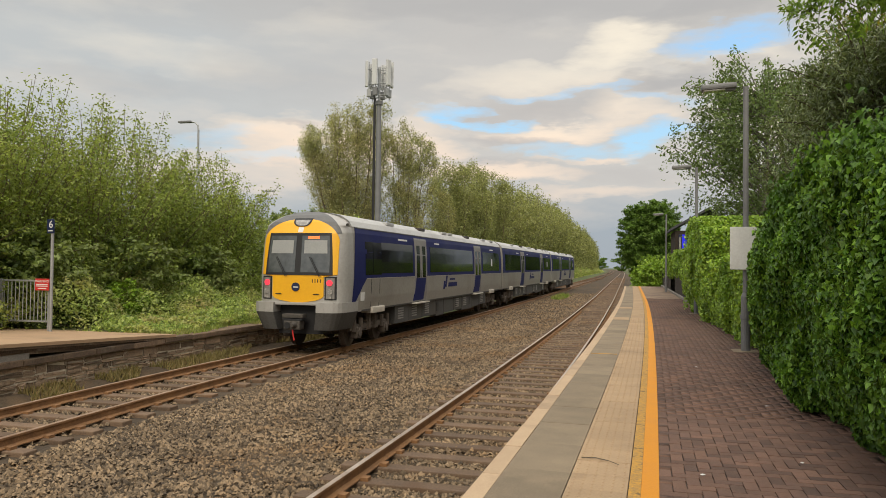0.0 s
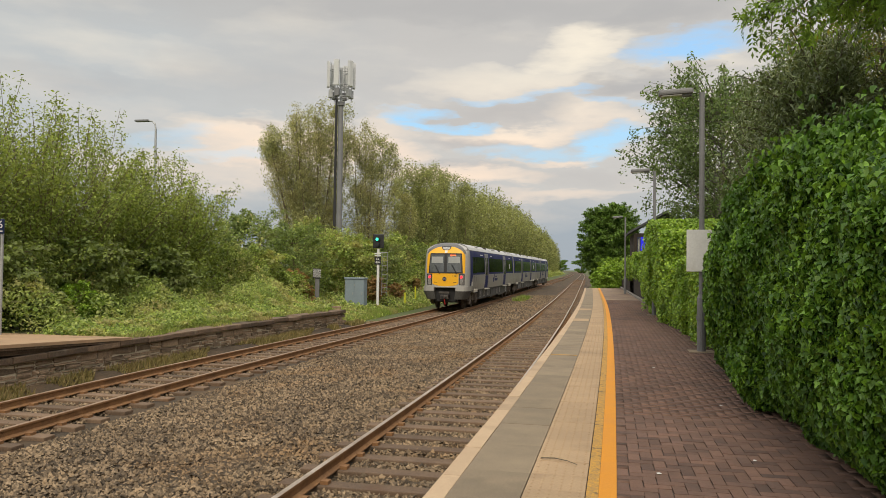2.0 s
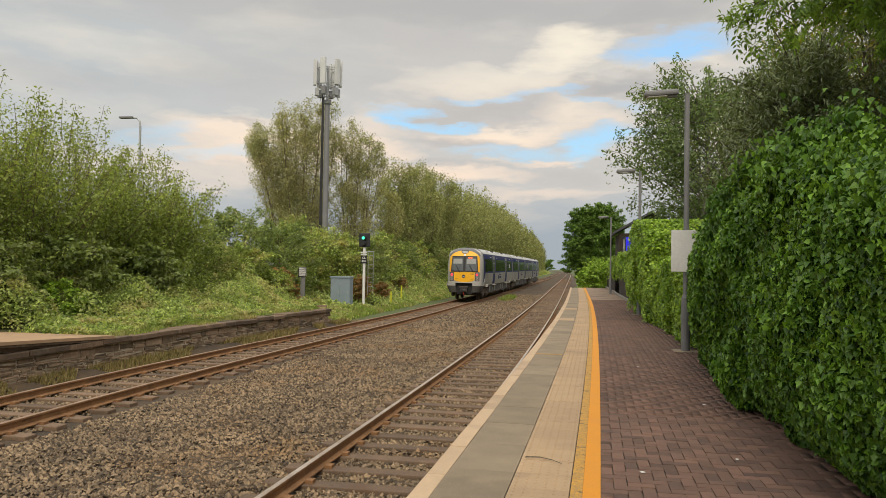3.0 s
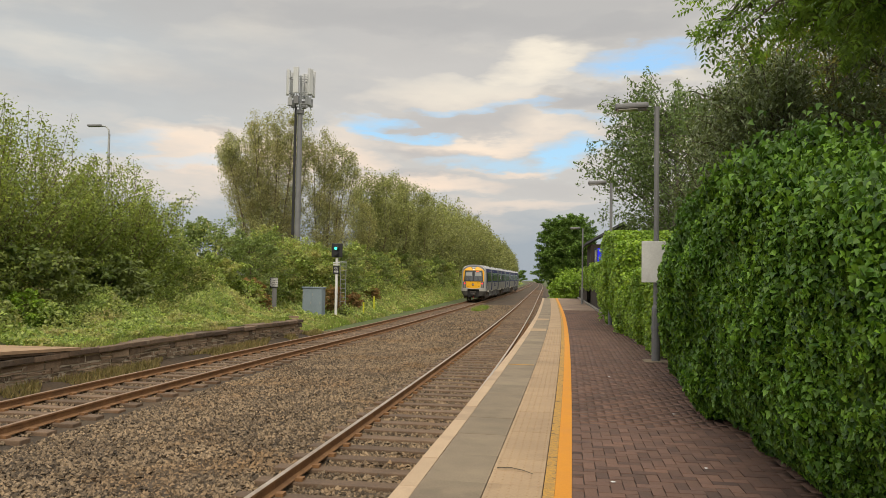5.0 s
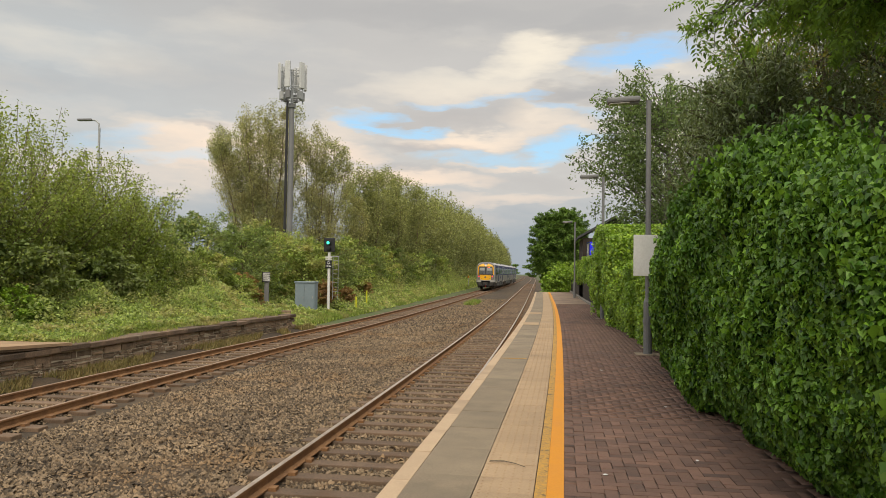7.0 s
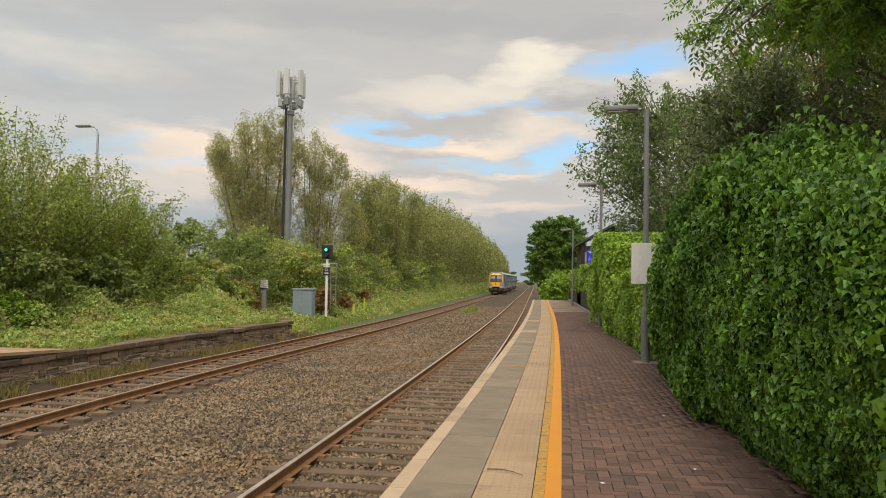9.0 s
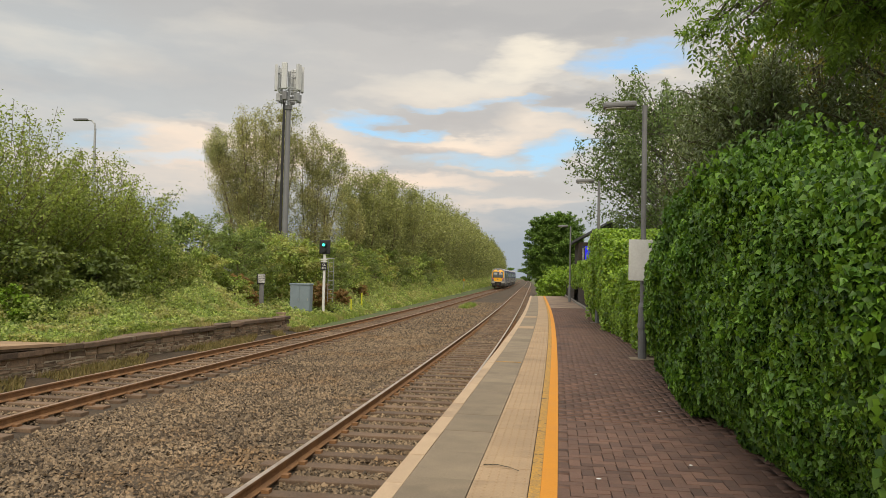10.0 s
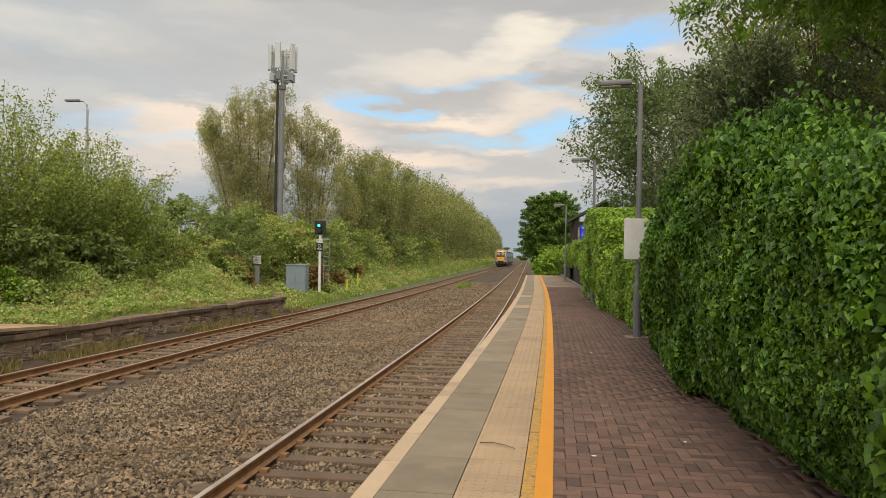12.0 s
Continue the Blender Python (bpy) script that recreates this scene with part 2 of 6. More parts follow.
TIMBER = material("dark_timber", (0.05, 0.036, 0.028), (0.028, 0.022, 0.018), 0.85, scale=4.0, fine=30.0)
SLATE = material("slate_roof", (0.06, 0.062, 0.07), None, 0.7, scale=5.0)
YELLOW_POST = material("yellow_plastic", (0.62, 0.62, 0.03), None, 0.5, scale=5.0, bump=0.02)
BARK = material("grey_bark", (0.16, 0.13, 0.09), (0.075, 0.062, 0.045), 0.95, scale=5.0, fine=40.0, bump=0.6)
BIRCH_BARK = material("birch_bark", (0.30, 0.27, 0.23), (0.10, 0.085, 0.07), 0.9, scale=6.0, fine=30.0, bump=0.4)
TWIG = material("thin_twigs", (0.20, 0.15, 0.085), (0.11, 0.085, 0.05), 0.9, scale=6.0, bump=0.2)

WILLOW = leaf_material("willow_leaf", (0.365, 0.43, 0.105), (0.135, 0.195, 0.042), third=(0.29, 0.325, 0.082), scale=0.5)
SHRUB_DARK = leaf_material("dark_shrub_leaf", (0.30, 0.375, 0.12), (0.115, 0.165, 0.048), third=(0.25, 0.275, 0.11))
BRAMBLE = leaf_material("bramble_leaf", (0.48, 0.565, 0.165), (0.145, 0.225, 0.05), third=(0.47, 0.42, 0.18), scale=0.9)
RUSTY = leaf_material("rusty_dock_leaf", (0.43, 0.24, 0.115), (0.24, 0.19, 0.075))
POPLAR = leaf_material("poplar_leaf", (0.42, 0.44, 0.185), (0.165, 0.19, 0.075), third=(0.335, 0.34, 0.145), scale=0.3)
WILLOW_THIN = leaf_material("thin_willow_leaf", (0.50, 0.50, 0.235), (0.21, 0.23, 0.098), third=(0.44, 0.40, 0.19), scale=0.4)
IVY = leaf_material("ivy_leaf", (0.178, 0.325, 0.028), (0.024, 0.074, 0.007), 0.42, 0.16, third=(0.060, 0.142, 0.013), spec=0.32, scale=1.3)
HEDGE_LEAF = leaf_material("bright_hedge_leaf", (0.40, 0.55, 0.068), (0.115, 0.22, 0.024), 0.46, 0.3, third=(0.19, 0.32, 0.038), scale=0.8)
BIRCH = leaf_material("birch_leaf", (0.25, 0.33, 0.13), (0.095, 0.145, 0.05), 0.5, 0.4)
DARK_TREE = leaf_material("grey_willow_leaf", (0.24, 0.285, 0.125), (0.055, 0.082, 0.030), 0.45, 0.28, third=(0.13, 0.165, 0.065), scale=0.9)
ASH = leaf_material("ash_leaf", (0.27, 0.41, 0.075), (0.10, 0.185, 0.034), 0.42, 0.5, third=(0.20, 0.28, 0.05))
SYCAMORE = leaf_material("sycamore_leaf", (0.20, 0.32, 0.055), (0.075, 0.145, 0.024), 0.5, 0.35)
YELLOWING = leaf_material("yellowing_leaf", (0.26, 0.22, 0.03), (0.12, 0.13, 0.022), 0.5, 0.4)
GRASS = leaf_material("grass_blade", (0.27, 0.36, 0.07), (0.14, 0.20, 0.04), 0.6, 0.35, third=(0.36, 0.31, 0.14), scale=0.6)
DRY_GRASS = leaf_material("dry_grass_blade", (0.34, 0.25, 0.12), (0.16, 0.15, 0.05), 0.7, 0.3)


# ---- building blocks ----
def raw_mesh(name, verts, faces, mat, smooth=False):
    """A mesh from arrays of vertices and equal-sized faces."""
    verts, faces = np.asarray(verts, np.float32), np.asarray(faces, np.int32)
    me = bpy.data.meshes.new(name)
    me.vertices.add(len(verts))
    me.vertices.foreach_set("co", verts.ravel())
    me.loops.add(faces.size)
    me.loops.foreach_set("vertex_index", faces.ravel())
    me.polygons.add(len(faces))
    me.polygons.foreach_set("loop_start", np.arange(0, faces.size, faces.shape[1], dtype=np.int32))
    if smooth:
        me.polygons.foreach_set("use_smooth", np.ones(len(faces), bool))
    me.materials.append(mat)
    me.update(calc_edges=True)
    return me


def attach(ob, parent, label="", kind=""):
    ob.parent = parent
    return tagged(ob, label, kind=kind)


def part(name, bm, mat, parent, label="", m=None):
    me = bpy.data.meshes.new(name)
    bmesh.ops.recalc_face_normals(bm, faces=bm.faces)
    bm.to_mesh(me)
    bm.free()
    me.materials.append(mat)
    ob = new(name, me)
    ob.parent = parent
    if m is not None:
        ob.matrix_basis = m
    return tagged(ob, label)


def box(bm, x0, x1, y0, y1, z0, z1, bevel=0.0):
    made = bmesh.ops.create_cube(bm, size=1.0, matrix=Matrix.Translation(((x0 + x1) / 2, (y0 + y1) / 2, (z0 + z1) / 2)) @ Matrix.Diagonal((x1 - x0, y1 - y0, z1 - z0, 1)))
    if bevel:
        edges = list({e for v in made["verts"] for e in v.link_edges})
        bmesh.ops.bevel(bm, geom=edges, offset=bevel, segments=2, affect="EDGES", profile=0.6)
    return bm


def boxed(*size, bevel=0.0):
    return box(bmesh.new(), *size, bevel=bevel)


def rod(bm, a, b, r0, r1=None, sides=8, caps=True):
    a, b = Vector(a), Vector(b)
    turn = (b - a).to_track_quat("Z", "Y").to_matrix().to_4x4()
    bmesh.ops.create_cone(bm, cap_ends=caps, segments=sides, radius1=r0, radius2=r0 if r1 is None else r1, depth=(b - a).length,
                          matrix=Matrix.Translation((a + b) / 2) @ turn)
    return bm


def rods(*items, sides=8):
    bm = bmesh.new()
    for a, b, *r in items:
        rod(bm, a, b, *r, sides=sides)
    return bm


def thing(name, m, label, category, group="", kind=""):
    ob = new(name)
    ob.matrix_basis = m
    ob.empty_display_size = 0.2
    return tagged(ob, label, category, group, kind)


def bend(y):
    """How far the near line lies to the side of the straight at y metres along it."""
    if y < 40:
        return -0.00028 * (40 - max(y, -10)) ** 2
    side = -0.00008 * (min(y, 72) - 40) ** 2 - 0.0051 * max(0.0, y - 72)
    return side - 0.00004 * max(0.0, y - 200) ** 2


def far_bend(y):
    """The same for the far line, which swings in past the old platform."""
    q = min(max(y, 4.0), 175.0)
    side = 0.0068 * (q - 40) - 0.425 * (1 - math.tanh((q - 27) / 11)) + 0.0035 * max(0.0, 16 - q) ** 2
    return side + (bend(y) - bend(175) if y > 175 else 0.0)


def grade(y):
    """The line climbs very gently past the platform."""
    return 0.0022 * min(max(0.0, y - 65), 140)


NEAR_LINE, FAR_LINE = -2.22, -8.65
EDGE = -0.57            # the near platform's edge
TOP = 0.92              # the near platform's height over the rails


def far_edge(y):
    """The old platform's coping edge, which follows the far line."""
    return FAR_LINE + far_bend(min(max(y, 11.0), 33.0)) - 1.75


def swept(bm, profile, ys, closed=True, x0=0.0, curve=None):
    """A profile of (x, z) points carried along the line's bend."""
    rings = [[bm.verts.new((x0 + (curve or bend)(y) + px, y, pz + grade(y))) for px, pz in profile] for y in ys]
    k = len(profile)
    for a, b in zip(rings, rings[1:]):
        for i in range(k if closed else k - 1):
            bm.faces.new((a[i], a[(i + 1) % k], b[(i + 1) % k], b[i]))
    if closed:
        bm.faces.new(rings[0])
        bm.faces.new(rings[-1][::-1])
    return bm


# ---- leaves and branches ----
def leaves(name, at, out, size, mat, parent, rng, kind="", shape=0.55, droop=0.0, label=""):
    """Small folded leaves at the points, facing about the way of out."""
    k = len(at)
    nrm = out + rng.normal(0, 0.55, (k, 3))
    nrm /= np.linalg.norm(nrm, axis=1, keepdims=True) + 1e-9
    side = np.cross(nrm, rng.normal(0, 1, (k, 3)))
    side /= np.linalg.norm(side, axis=1, keepdims=True) + 1e-9
    run = np.cross(nrm, side)
    if droop:
        run[:, 2] -= droop
        run /= np.linalg.norm(run, axis=1, keepdims=True) + 1e-9
    s = (size * rng.uniform(0.6, 1.3, k))[:, None]
    base, tip = at - run * s * 0.5, at + run * s * 0.55 - nrm * s * 0.12
    left, right = at + side * s * shape * 0.5 + nrm * s * 0.12, at - side * s * shape * 0.5 + nrm * s * 0.12
    verts = np.stack([base, left, tip, right], 1).reshape(-1, 3)
    faces = np.arange(4 * k).reshape(-1, 4)
    ob = new(name, raw_mesh(name, verts, faces, mat))
    if parent:
        ob.parent = parent
    return tagged(ob, label, kind=kind)


def tubes(paths, radii, sides=5):
    """Tapered tubes along paths (lists of points)."""
    V, F, k = [], [], 0
    for path, rad in zip(paths, radii):
        path = np.asarray(path, float)
        way = np.gradient(path, axis=0)
        way /= np.linalg.norm(way, axis=1, keepdims=True) + 1e-9
        a = np.cross(way, (0.31, 0.95, 0.05))
        a /= np.linalg.norm(a, axis=1, keepdims=True) + 1e-9
        b = np.cross(way, a)
        for j in range(sides):
            c, s = math.cos(2 * math.pi * j / sides), math.sin(2 * math.pi * j / sides)
            V.append(path + (a * c + b * s) * np.asarray(rad)[:, None])
        n = len(path)
        for i in range(n - 1):
            for j in range(sides):
                j2 = (j + 1) % sides
                F.append((k + j * n + i, k + j2 * n + i, k + j2 * n + i + 1, k + j * n + i + 1))
        k += n * sides
    return np.concatenate(V), np.array(F)


def shoot(a, b, lift, rng, n=6, wobble=0.03):
    a, b = np.asarray(a, float), np.asarray(b, float)
    t = np.linspace(0, 1, n)[:, None]
    mid = (a + b) / 2 + np.array((0, 0, lift))
    p = (1 - t) ** 2 * a + 2 * t * (1 - t) * mid + t ** 2 * b
    p[1:] += np.cumsum(rng.normal(0, wobble, (n - 1, 3)), 0) * np.linalg.norm(b - a) * 0.35
    return p


def tree(name, label, at, height, spread, seed, count, per, leaf, mat, bark=None, style="fan", trunk_r=0.16, low=0.15, category="tree",
         group="", squash=1.0, droop=0.0, inner=0.25, clump=0.05, tops=3, tip=1.15, blade=0.55):
    """A tapered trunk, curved limbs, twigs and many small leaves gathered along them."""
    rng = np.random.default_rng(seed)
    bark = bark or BARK
    root = thing(name, pose(*at), label, category, group)
    top = np.array((rng.normal(0, 0.04) * height, rng.normal(0, 0.04) * height, height * (0.72 if style == "fan" else 0.85)))
    trunk = shoot((0, 0, -0.3), top, 0, rng, 9, 0.02)
    v, f = tubes([trunk], [np.linspace(trunk_r, trunk_r * 0.15, 9)], 8)
    tr = new("trunk", raw_mesh("trunk", v, f, bark, True))
    tr.parent = root
    paths, radii, pts, outs = [], [], [], []
    for i in range(count):
        a = rng.uniform(0, 2 * math.pi)
        q = math.sqrt(rng.uniform(0, 1))
        if style == "fan":
            z = height * (1.0 - 0.38 * q ** 2) * rng.uniform(0.86 if tops > 2 else 0.9, 1.03 if tops > 2 else 0.99) if i % 5 < tops else height * rng.uniform(low, 0.75)
            start_z = min(z * 0.55, height * rng.uniform(0.04, 0.35))
            r = spread * q if i % 5 < tops else spread * rng.uniform(0.75, 1.05) * min(1.0, 0.75 + 0.5 * math.sin(math.pi * z / height))
            lift = -0.08 * height * q
        else:
            u = rng.uniform(-1, 1)
            shell = rng.uniform(0.72, 1.04)
            mid, half = height * (1 + low) / 2, height * (1 - low) / 2
            z = mid + half * u * shell
            r = spread * math.sqrt(max(0.02, 1 - abs(u) ** 2.3)) * shell
            start_z = max(height * low * 0.7, min(z - 0.15 * height * rng.uniform(0.2, 1.6), height * 0.7))
            lift = 0.05 * height
        k = np.interp(start_z, trunk[:, 2], np.arange(9))
        start = trunk[int(k)] * (1 - k % 1) + trunk[min(8, int(k) + 1)] * (k % 1)
        end = np.array((math.cos(a) * r, math.sin(a) * r * squash, z))
        p = shoot(start, end, lift, rng, 6, 0.05 if style == "fan" else 0.035)
        paths.append(p)
        thick = trunk_r * rng.uniform(0.14, 0.32)
        radii.append(np.linspace(thick, 0.008, len(p)))
        t = rng.uniform(inner, 1.0, per) ** 0.8
        idx = t * (len(p) - 1)
        i0 = np.minimum(idx.astype(int), len(p) - 2)
        w = (idx - i0)[:, None]
        c = p[i0] * (1 - w) + p[i0 + 1] * w
        off = rng.normal(0, 1, (per, 3)) * (height * clump * (tip - t))[:, None] * np.array((1, 1, 0.9))
        if droop:
            off[:, 2] -= rng.exponential(droop, per)
        pts.append(c + off)
        outs.append(off + 0.35 * (c - np.array((0, 0, height * 0.45))) / height + np.array((0, 0, 0.35)))
    v, f = tubes(paths, radii, 3)
    limbs = new("branchwork", raw_mesh("branchwork", v, f, bark, True))
    limbs.parent = root
    pts, outs = np.concatenate(pts), np.concatenate(outs)
    keep = pts[:, 2] > 0.1
    outs /= np.linalg.norm(outs, axis=1, keepdims=True) + 1e-9
    leaves("crown", pts[keep], outs[keep], leaf, mat, root, rng, shape=blade, droop=0.5 if droop else 0.0)
    return root


def spired_tree(name, label, at, stems, seed, shoots, per, leaf, mat, bark=None, trunk_r=0.14, group="", reach=1.3, clump=0.16, low=0.12, blade=0.5):
    """Upright stems from one foot, each drawn up to a thin spire, with short rising shoots and leaves along them; stems of (dx, dy, height)."""
    rng = np.random.default_rng(seed)
    bark = bark or BARK
    root = thing(name, pose(*at), label, "tree", group)
    paths, radii, pts, outs = [], [], [], []
    for dx, dy, h in stems:
        main = shoot((0.15 * dx, 0.15 * dy, -0.3), (dx, dy, h), -0.10 * h if abs(dx) + abs(dy) > 1 else 0.0, rng, 10, 0.012)
        v, f = tubes([main], [np.linspace(trunk_r, 0.012, 10)], 7)
        stem = new("trunk", raw_mesh("trunk", v, f, bark, True))
        stem.parent = root
        for k in range(shoots):
            t = low + (1 - low) * rng.uniform(0, 1) ** 0.85
            i = min(8, int(t * 9))
            w = t * 9 - i
            a = main[i] * (1 - w) + main[i + 1] * w
            turn = rng.uniform(0, 2 * math.pi)
            long = reach * (0.22 + 0.95 * (1 - t) ** 0.75) * rng.uniform(0.55, 1.25)
            b = a + np.array((math.cos(turn) * long * 0.62, math.sin(turn) * long * 0.62, long * rng.uniform(0.7, 1.2)))
            p = shoot(a, b, -0.12 * long, rng, 5, 0.04)
            paths.append(p)
            radii.append(np.linspace(trunk_r * 0.16, 0.005, 5))
            u = rng.uniform(0.15, 1.0, per)
            j = np.minimum((u * 4).astype(int), 3)
            e = (u * 4 - j)[:, None]
            off = rng.normal(0, 1, (per, 3)) * (clump * (1.25 - 0.75 * u))[:, None]
            pts.append(p[j] * (1 - e) + p[j + 1] * e + off)
            outs.append(off / clump + np.array((0.6 * math.cos(turn), 0.6 * math.sin(turn), 0.5)))
    v, f = tubes(paths, radii, 3)
    twigs = new("branchwork", raw_mesh("branchwork", v, f, bark, True))
    twigs.parent = root
    outs = np.concatenate(outs)
    outs /= np.linalg.norm(outs, axis=1, keepdims=True) + 1e-9
    leaves("crown", np.concatenate(pts), outs, leaf, mat, root, rng, shape=blade)
    return root


def pinnate(name, at, way, length, leaf, mat, parent, rng, pairs=4):
    """Compound leaves: leaflets in pairs along each stalk and one at its tip."""
    k = len(at)
    way = way / (np.linalg.norm(way, axis=1, keepdims=True) + 1e-9)
    side = np.cross(way, rng.normal(0, 0.35, (k, 3)) + np.array((0, 0, 1.0)))
    side /= np.linalg.norm(side, axis=1, keepdims=True) + 1e-9
    nrm = np.cross(side, way)
    V = []
    for i in range(2 * pairs + 1):
        s = 0 if i == 2 * pairs else (-1 if i % 2 else 1)
        u = 0.25 + 0.75 * (i // 2) / pairs
        base = at + way * (length * u)[:, None] - np.array((0, 0, 0.10)) * (length * u * u)[:, None]
        run = way * (0.45 if s else 1.0) + side * s + rng.normal(0, 0.18, (k, 3)) - np.array((0, 0, 0.35))
        run /= np.linalg.norm(run, axis=1, keepdims=True)
        across = np.cross(run, nrm)
        across /= np.linalg.norm(across, axis=1, keepdims=True) + 1e-9
        L = (leaf * rng.uniform(0.75, 1.2, k))[:, None]
        V.append(np.stack([base, base + run * L * 0.45 + across * L * 0.19, base + run * L - nrm * L * 0.12, base + run * L * 0.45 - across * L * 0.19], 1))
    V = np.concatenate(V).reshape(-1, 3)
    ob = new(name, raw_mesh(name, V, np.arange(len(V)).reshape(-1, 4), mat))
    ob.parent = parent
    return ob


# ---- ground ----
def ground_height(x, y):
    """The cess by the far line, the bank behind it, the flat beyond."""
    s = x - far_bend(y) - 0.3 if x < -6 else x - bend(y)
    z = -0.24 + grade(y) + 0.03 * noise.noise((x * 0.7, y * 0.7, 0.0))
    if s < -11.2:
        z += min(1.0, (-11.2 - s) / 5.0) * (0.55 if y > 34 else 0.4)
    if s > -0.4:
        z -= 0.2
    if y < 33.5 and -13 < x < -9:
        z += 0.2 * min(1.0, max(0.0, (0.55 - (x - far_edge(y))) / 0.45))
    return z


def build_ground():
    xs = np.unique(np.concatenate([np.linspace(-1500, -60, 12), np.linspace(-60, -14, 24), np.linspace(-14, 1, 61), np.linspace(1, 60, 20), np.linspace(60, 1500, 12)]))
    ys = np.unique(np.concatenate([np.linspace(-400, -5, 10), np.linspace(-5, 80, 171), np.linspace(80, 320, 61), np.linspace(320, 3000, 20)]))
    V = [(x, y, ground_height(x, y)) for y in ys for x in xs]
    w = len(xs)
    F = [(j * w + i, j * w + i + 1, (j + 1) * w + i + 1, (j + 1) * w + i) for j in range(len(ys) - 1) for i in range(w - 1)]
    me = raw_mesh("ground", V, F, GRASS_SOIL, True)
    me.materials.append(BALLAST)
    for p in me.polygons:
        s = p.center.x - (far_bend(p.center.y) + 0.4 if p.center.x < -6 else bend(p.center.y))
        edge = -10.9 - 0.35 * noise.noise((0.0, p.center.y * 0.25, 4.0)) - (0.9 if p.center.y < 34 else 0.0)
        p.material_index = 1 if edge < s < 0.2 else 0
    tagged(new("ground", me), "brown ballast trackbed with grassy soil banks beside it", "ground", kind="structure")


build_ground()


def stones(name, count, y0, y1, spans, size, seed, dip=0.0, curve=bend):
    """Loose angular ballast, eight-sided lumps."""
    rng = np.random.default_rng(seed)
    y = y0 + (y1 - y0) * rng.uniform(0, 1, count) ** 1.35
    lo = np.array([a for a, b in spans]), np.array([b for a, b in spans])
    pick = rng.choice(len(spans), count, p=(lo[1] - lo[0]) / (lo[1] - lo[0]).sum())
    x = lo[0][pick] + (lo[1] - lo[0])[pick] * rng.uniform(0, 1, count) + np.array([curve(v) for v in y])
    s = size * rng.uniform(0.55, 1.3, count)
    c = np.stack([x, y, -0.225 + dip + 0.25 * s * rng.uniform(-0.5, 0.7, count)], 1)
    octa = np.array([(1, 0, 0), (0, 1, 0), (-1, 0, 0), (0, -1, 0), (0.2, 0.1, 1)], float)
    tri = np.array([(0, 1, 4), (1, 2, 4), (2, 3, 4), (3, 0, 4)])
    shape = octa[None] * (s[:, None, None] * rng.uniform(0.35, 0.75, (count, 1, 3))) + rng.normal(0, 0.12, (count, 5, 3)) * s[:, None, None]
    a = rng.uniform(0, 6.28, count)
    tilt = rng.normal(0, 0.5, count)
    ca, sa, ct, st = np.cos(a), np.sin(a), np.cos(tilt), np.sin(tilt)
    X, Y, Z = shape[..., 0], shape[..., 1], shape[..., 2]
    Y, Z = Y * ct[:, None] - Z * st[:, None], Y * st[:, None] + Z * ct[:, None]
    X, Y = X * ca[:, None] - Y * sa[:, None], X * sa[:, None] + Y * ca[:, None]
    V = (np.stack([X, Y, Z], -1) + c[:, None]).reshape(-1, 3)
    F = (tri[None] + 5 * np.arange(count)[:, None, None]).reshape(-1, 3)
    tagged(new(name, raw_mesh(name, V, F, BALLAST_STONE)), "loose angular brown and grey ballast stones between the tracks", "ballast", kind="stuff")


stones("ballast_stones", 84000, 5.0, 34.0, [(-7.9, -3.12), (-2.98, -0.85)], 0.054, 3)
stones("ballast_stones", 22000, 8.0, 36.0, [(-10.9, -7.6)], 0.058, 4, 0.0, far_bend)
stones("ballast_stones", 28000, 30.0, 78.0, [(-10.3, -0.9)], 0.085, 5)


# ---- tracks ----
def track(line, label, head, seed, spacing, top, curve):
    root = thing("railway_track", pose(0, 0, 0), label, "railway track", "railway tracks", "structure")
    ys = np.concatenate([np.arange(-4, 100, 2.0), np.arange(100, 700, 12.0)])
    foot = [(-0.07, -0.165), (-0.07, -0.15), (-0.012, -0.125), (-0.012, -0.045), (-0.036, -0.035), (-0.036, -0.006), (0.036, -0.006), (0.036, -0.035), (0.012, -0.045), (0.012, -0.125), (0.07, -0.15), (0.07, -0.165)]
    for side in (-0.835, 0.835):
        rail = part("rail", swept(bmesh.new(), foot, ys, True, line + side, curve), RAIL_SIDE, root)
        part("rail_head", swept(bmesh.new(), [(-0.034, -0.0058), (-0.026, 0.001), (0.026, 0.001), (0.034, -0.0058)], ys, True, line + side, curve), head, rail)
    rng = np.random.default_rng(seed)
    bm = boxed(-1.3, 1.3, -0.13, 0.13, -0.36, -0.168, bevel=0.02)
    me = bpy.data.meshes.new("sleeper")
    bm.to_mesh(me), bm.free()
    me.materials.append(SLEEPER)
    clip = bmesh.new()
    for side in (-0.835, 0.835):
        for s in (-1, 1):
            box(clip, side + s * 0.12 - 0.05, side + s * 0.12 + 0.05, -0.06, 0.06, -0.168, -0.125)
    fix = bpy.data.meshes.new("rail_clips")
    clip.to_mesh(fix), clip.free()
    fix.materials.append(RAIL_SIDE)
    rest = bmesh.new()
    for i in range(270):
        y = -3 + spacing * i
        if y < 130:
            ob = new("sleeper", me)
            ob.parent = root
            ob.matrix_basis = pose(line + curve(y) + rng.normal(0, 0.012), y + rng.normal(0, 0.012), top + grade(y) + rng.normal(0, 0.004), 0, 0, rng.normal(0, 0.4))
            if y < 45:
                c = new("rail_clips", fix)
                c.parent = ob
        else:
            box(rest, line + curve(y) - 1.3, line + curve(y) + 1.3, y - 0.13, y + 0.13, grade(y) - 0.36, grade(y) - 0.168 + top)
    tagged(part("far_sleepers", rest, SLEEPER, root), kind="stuff")
    return root


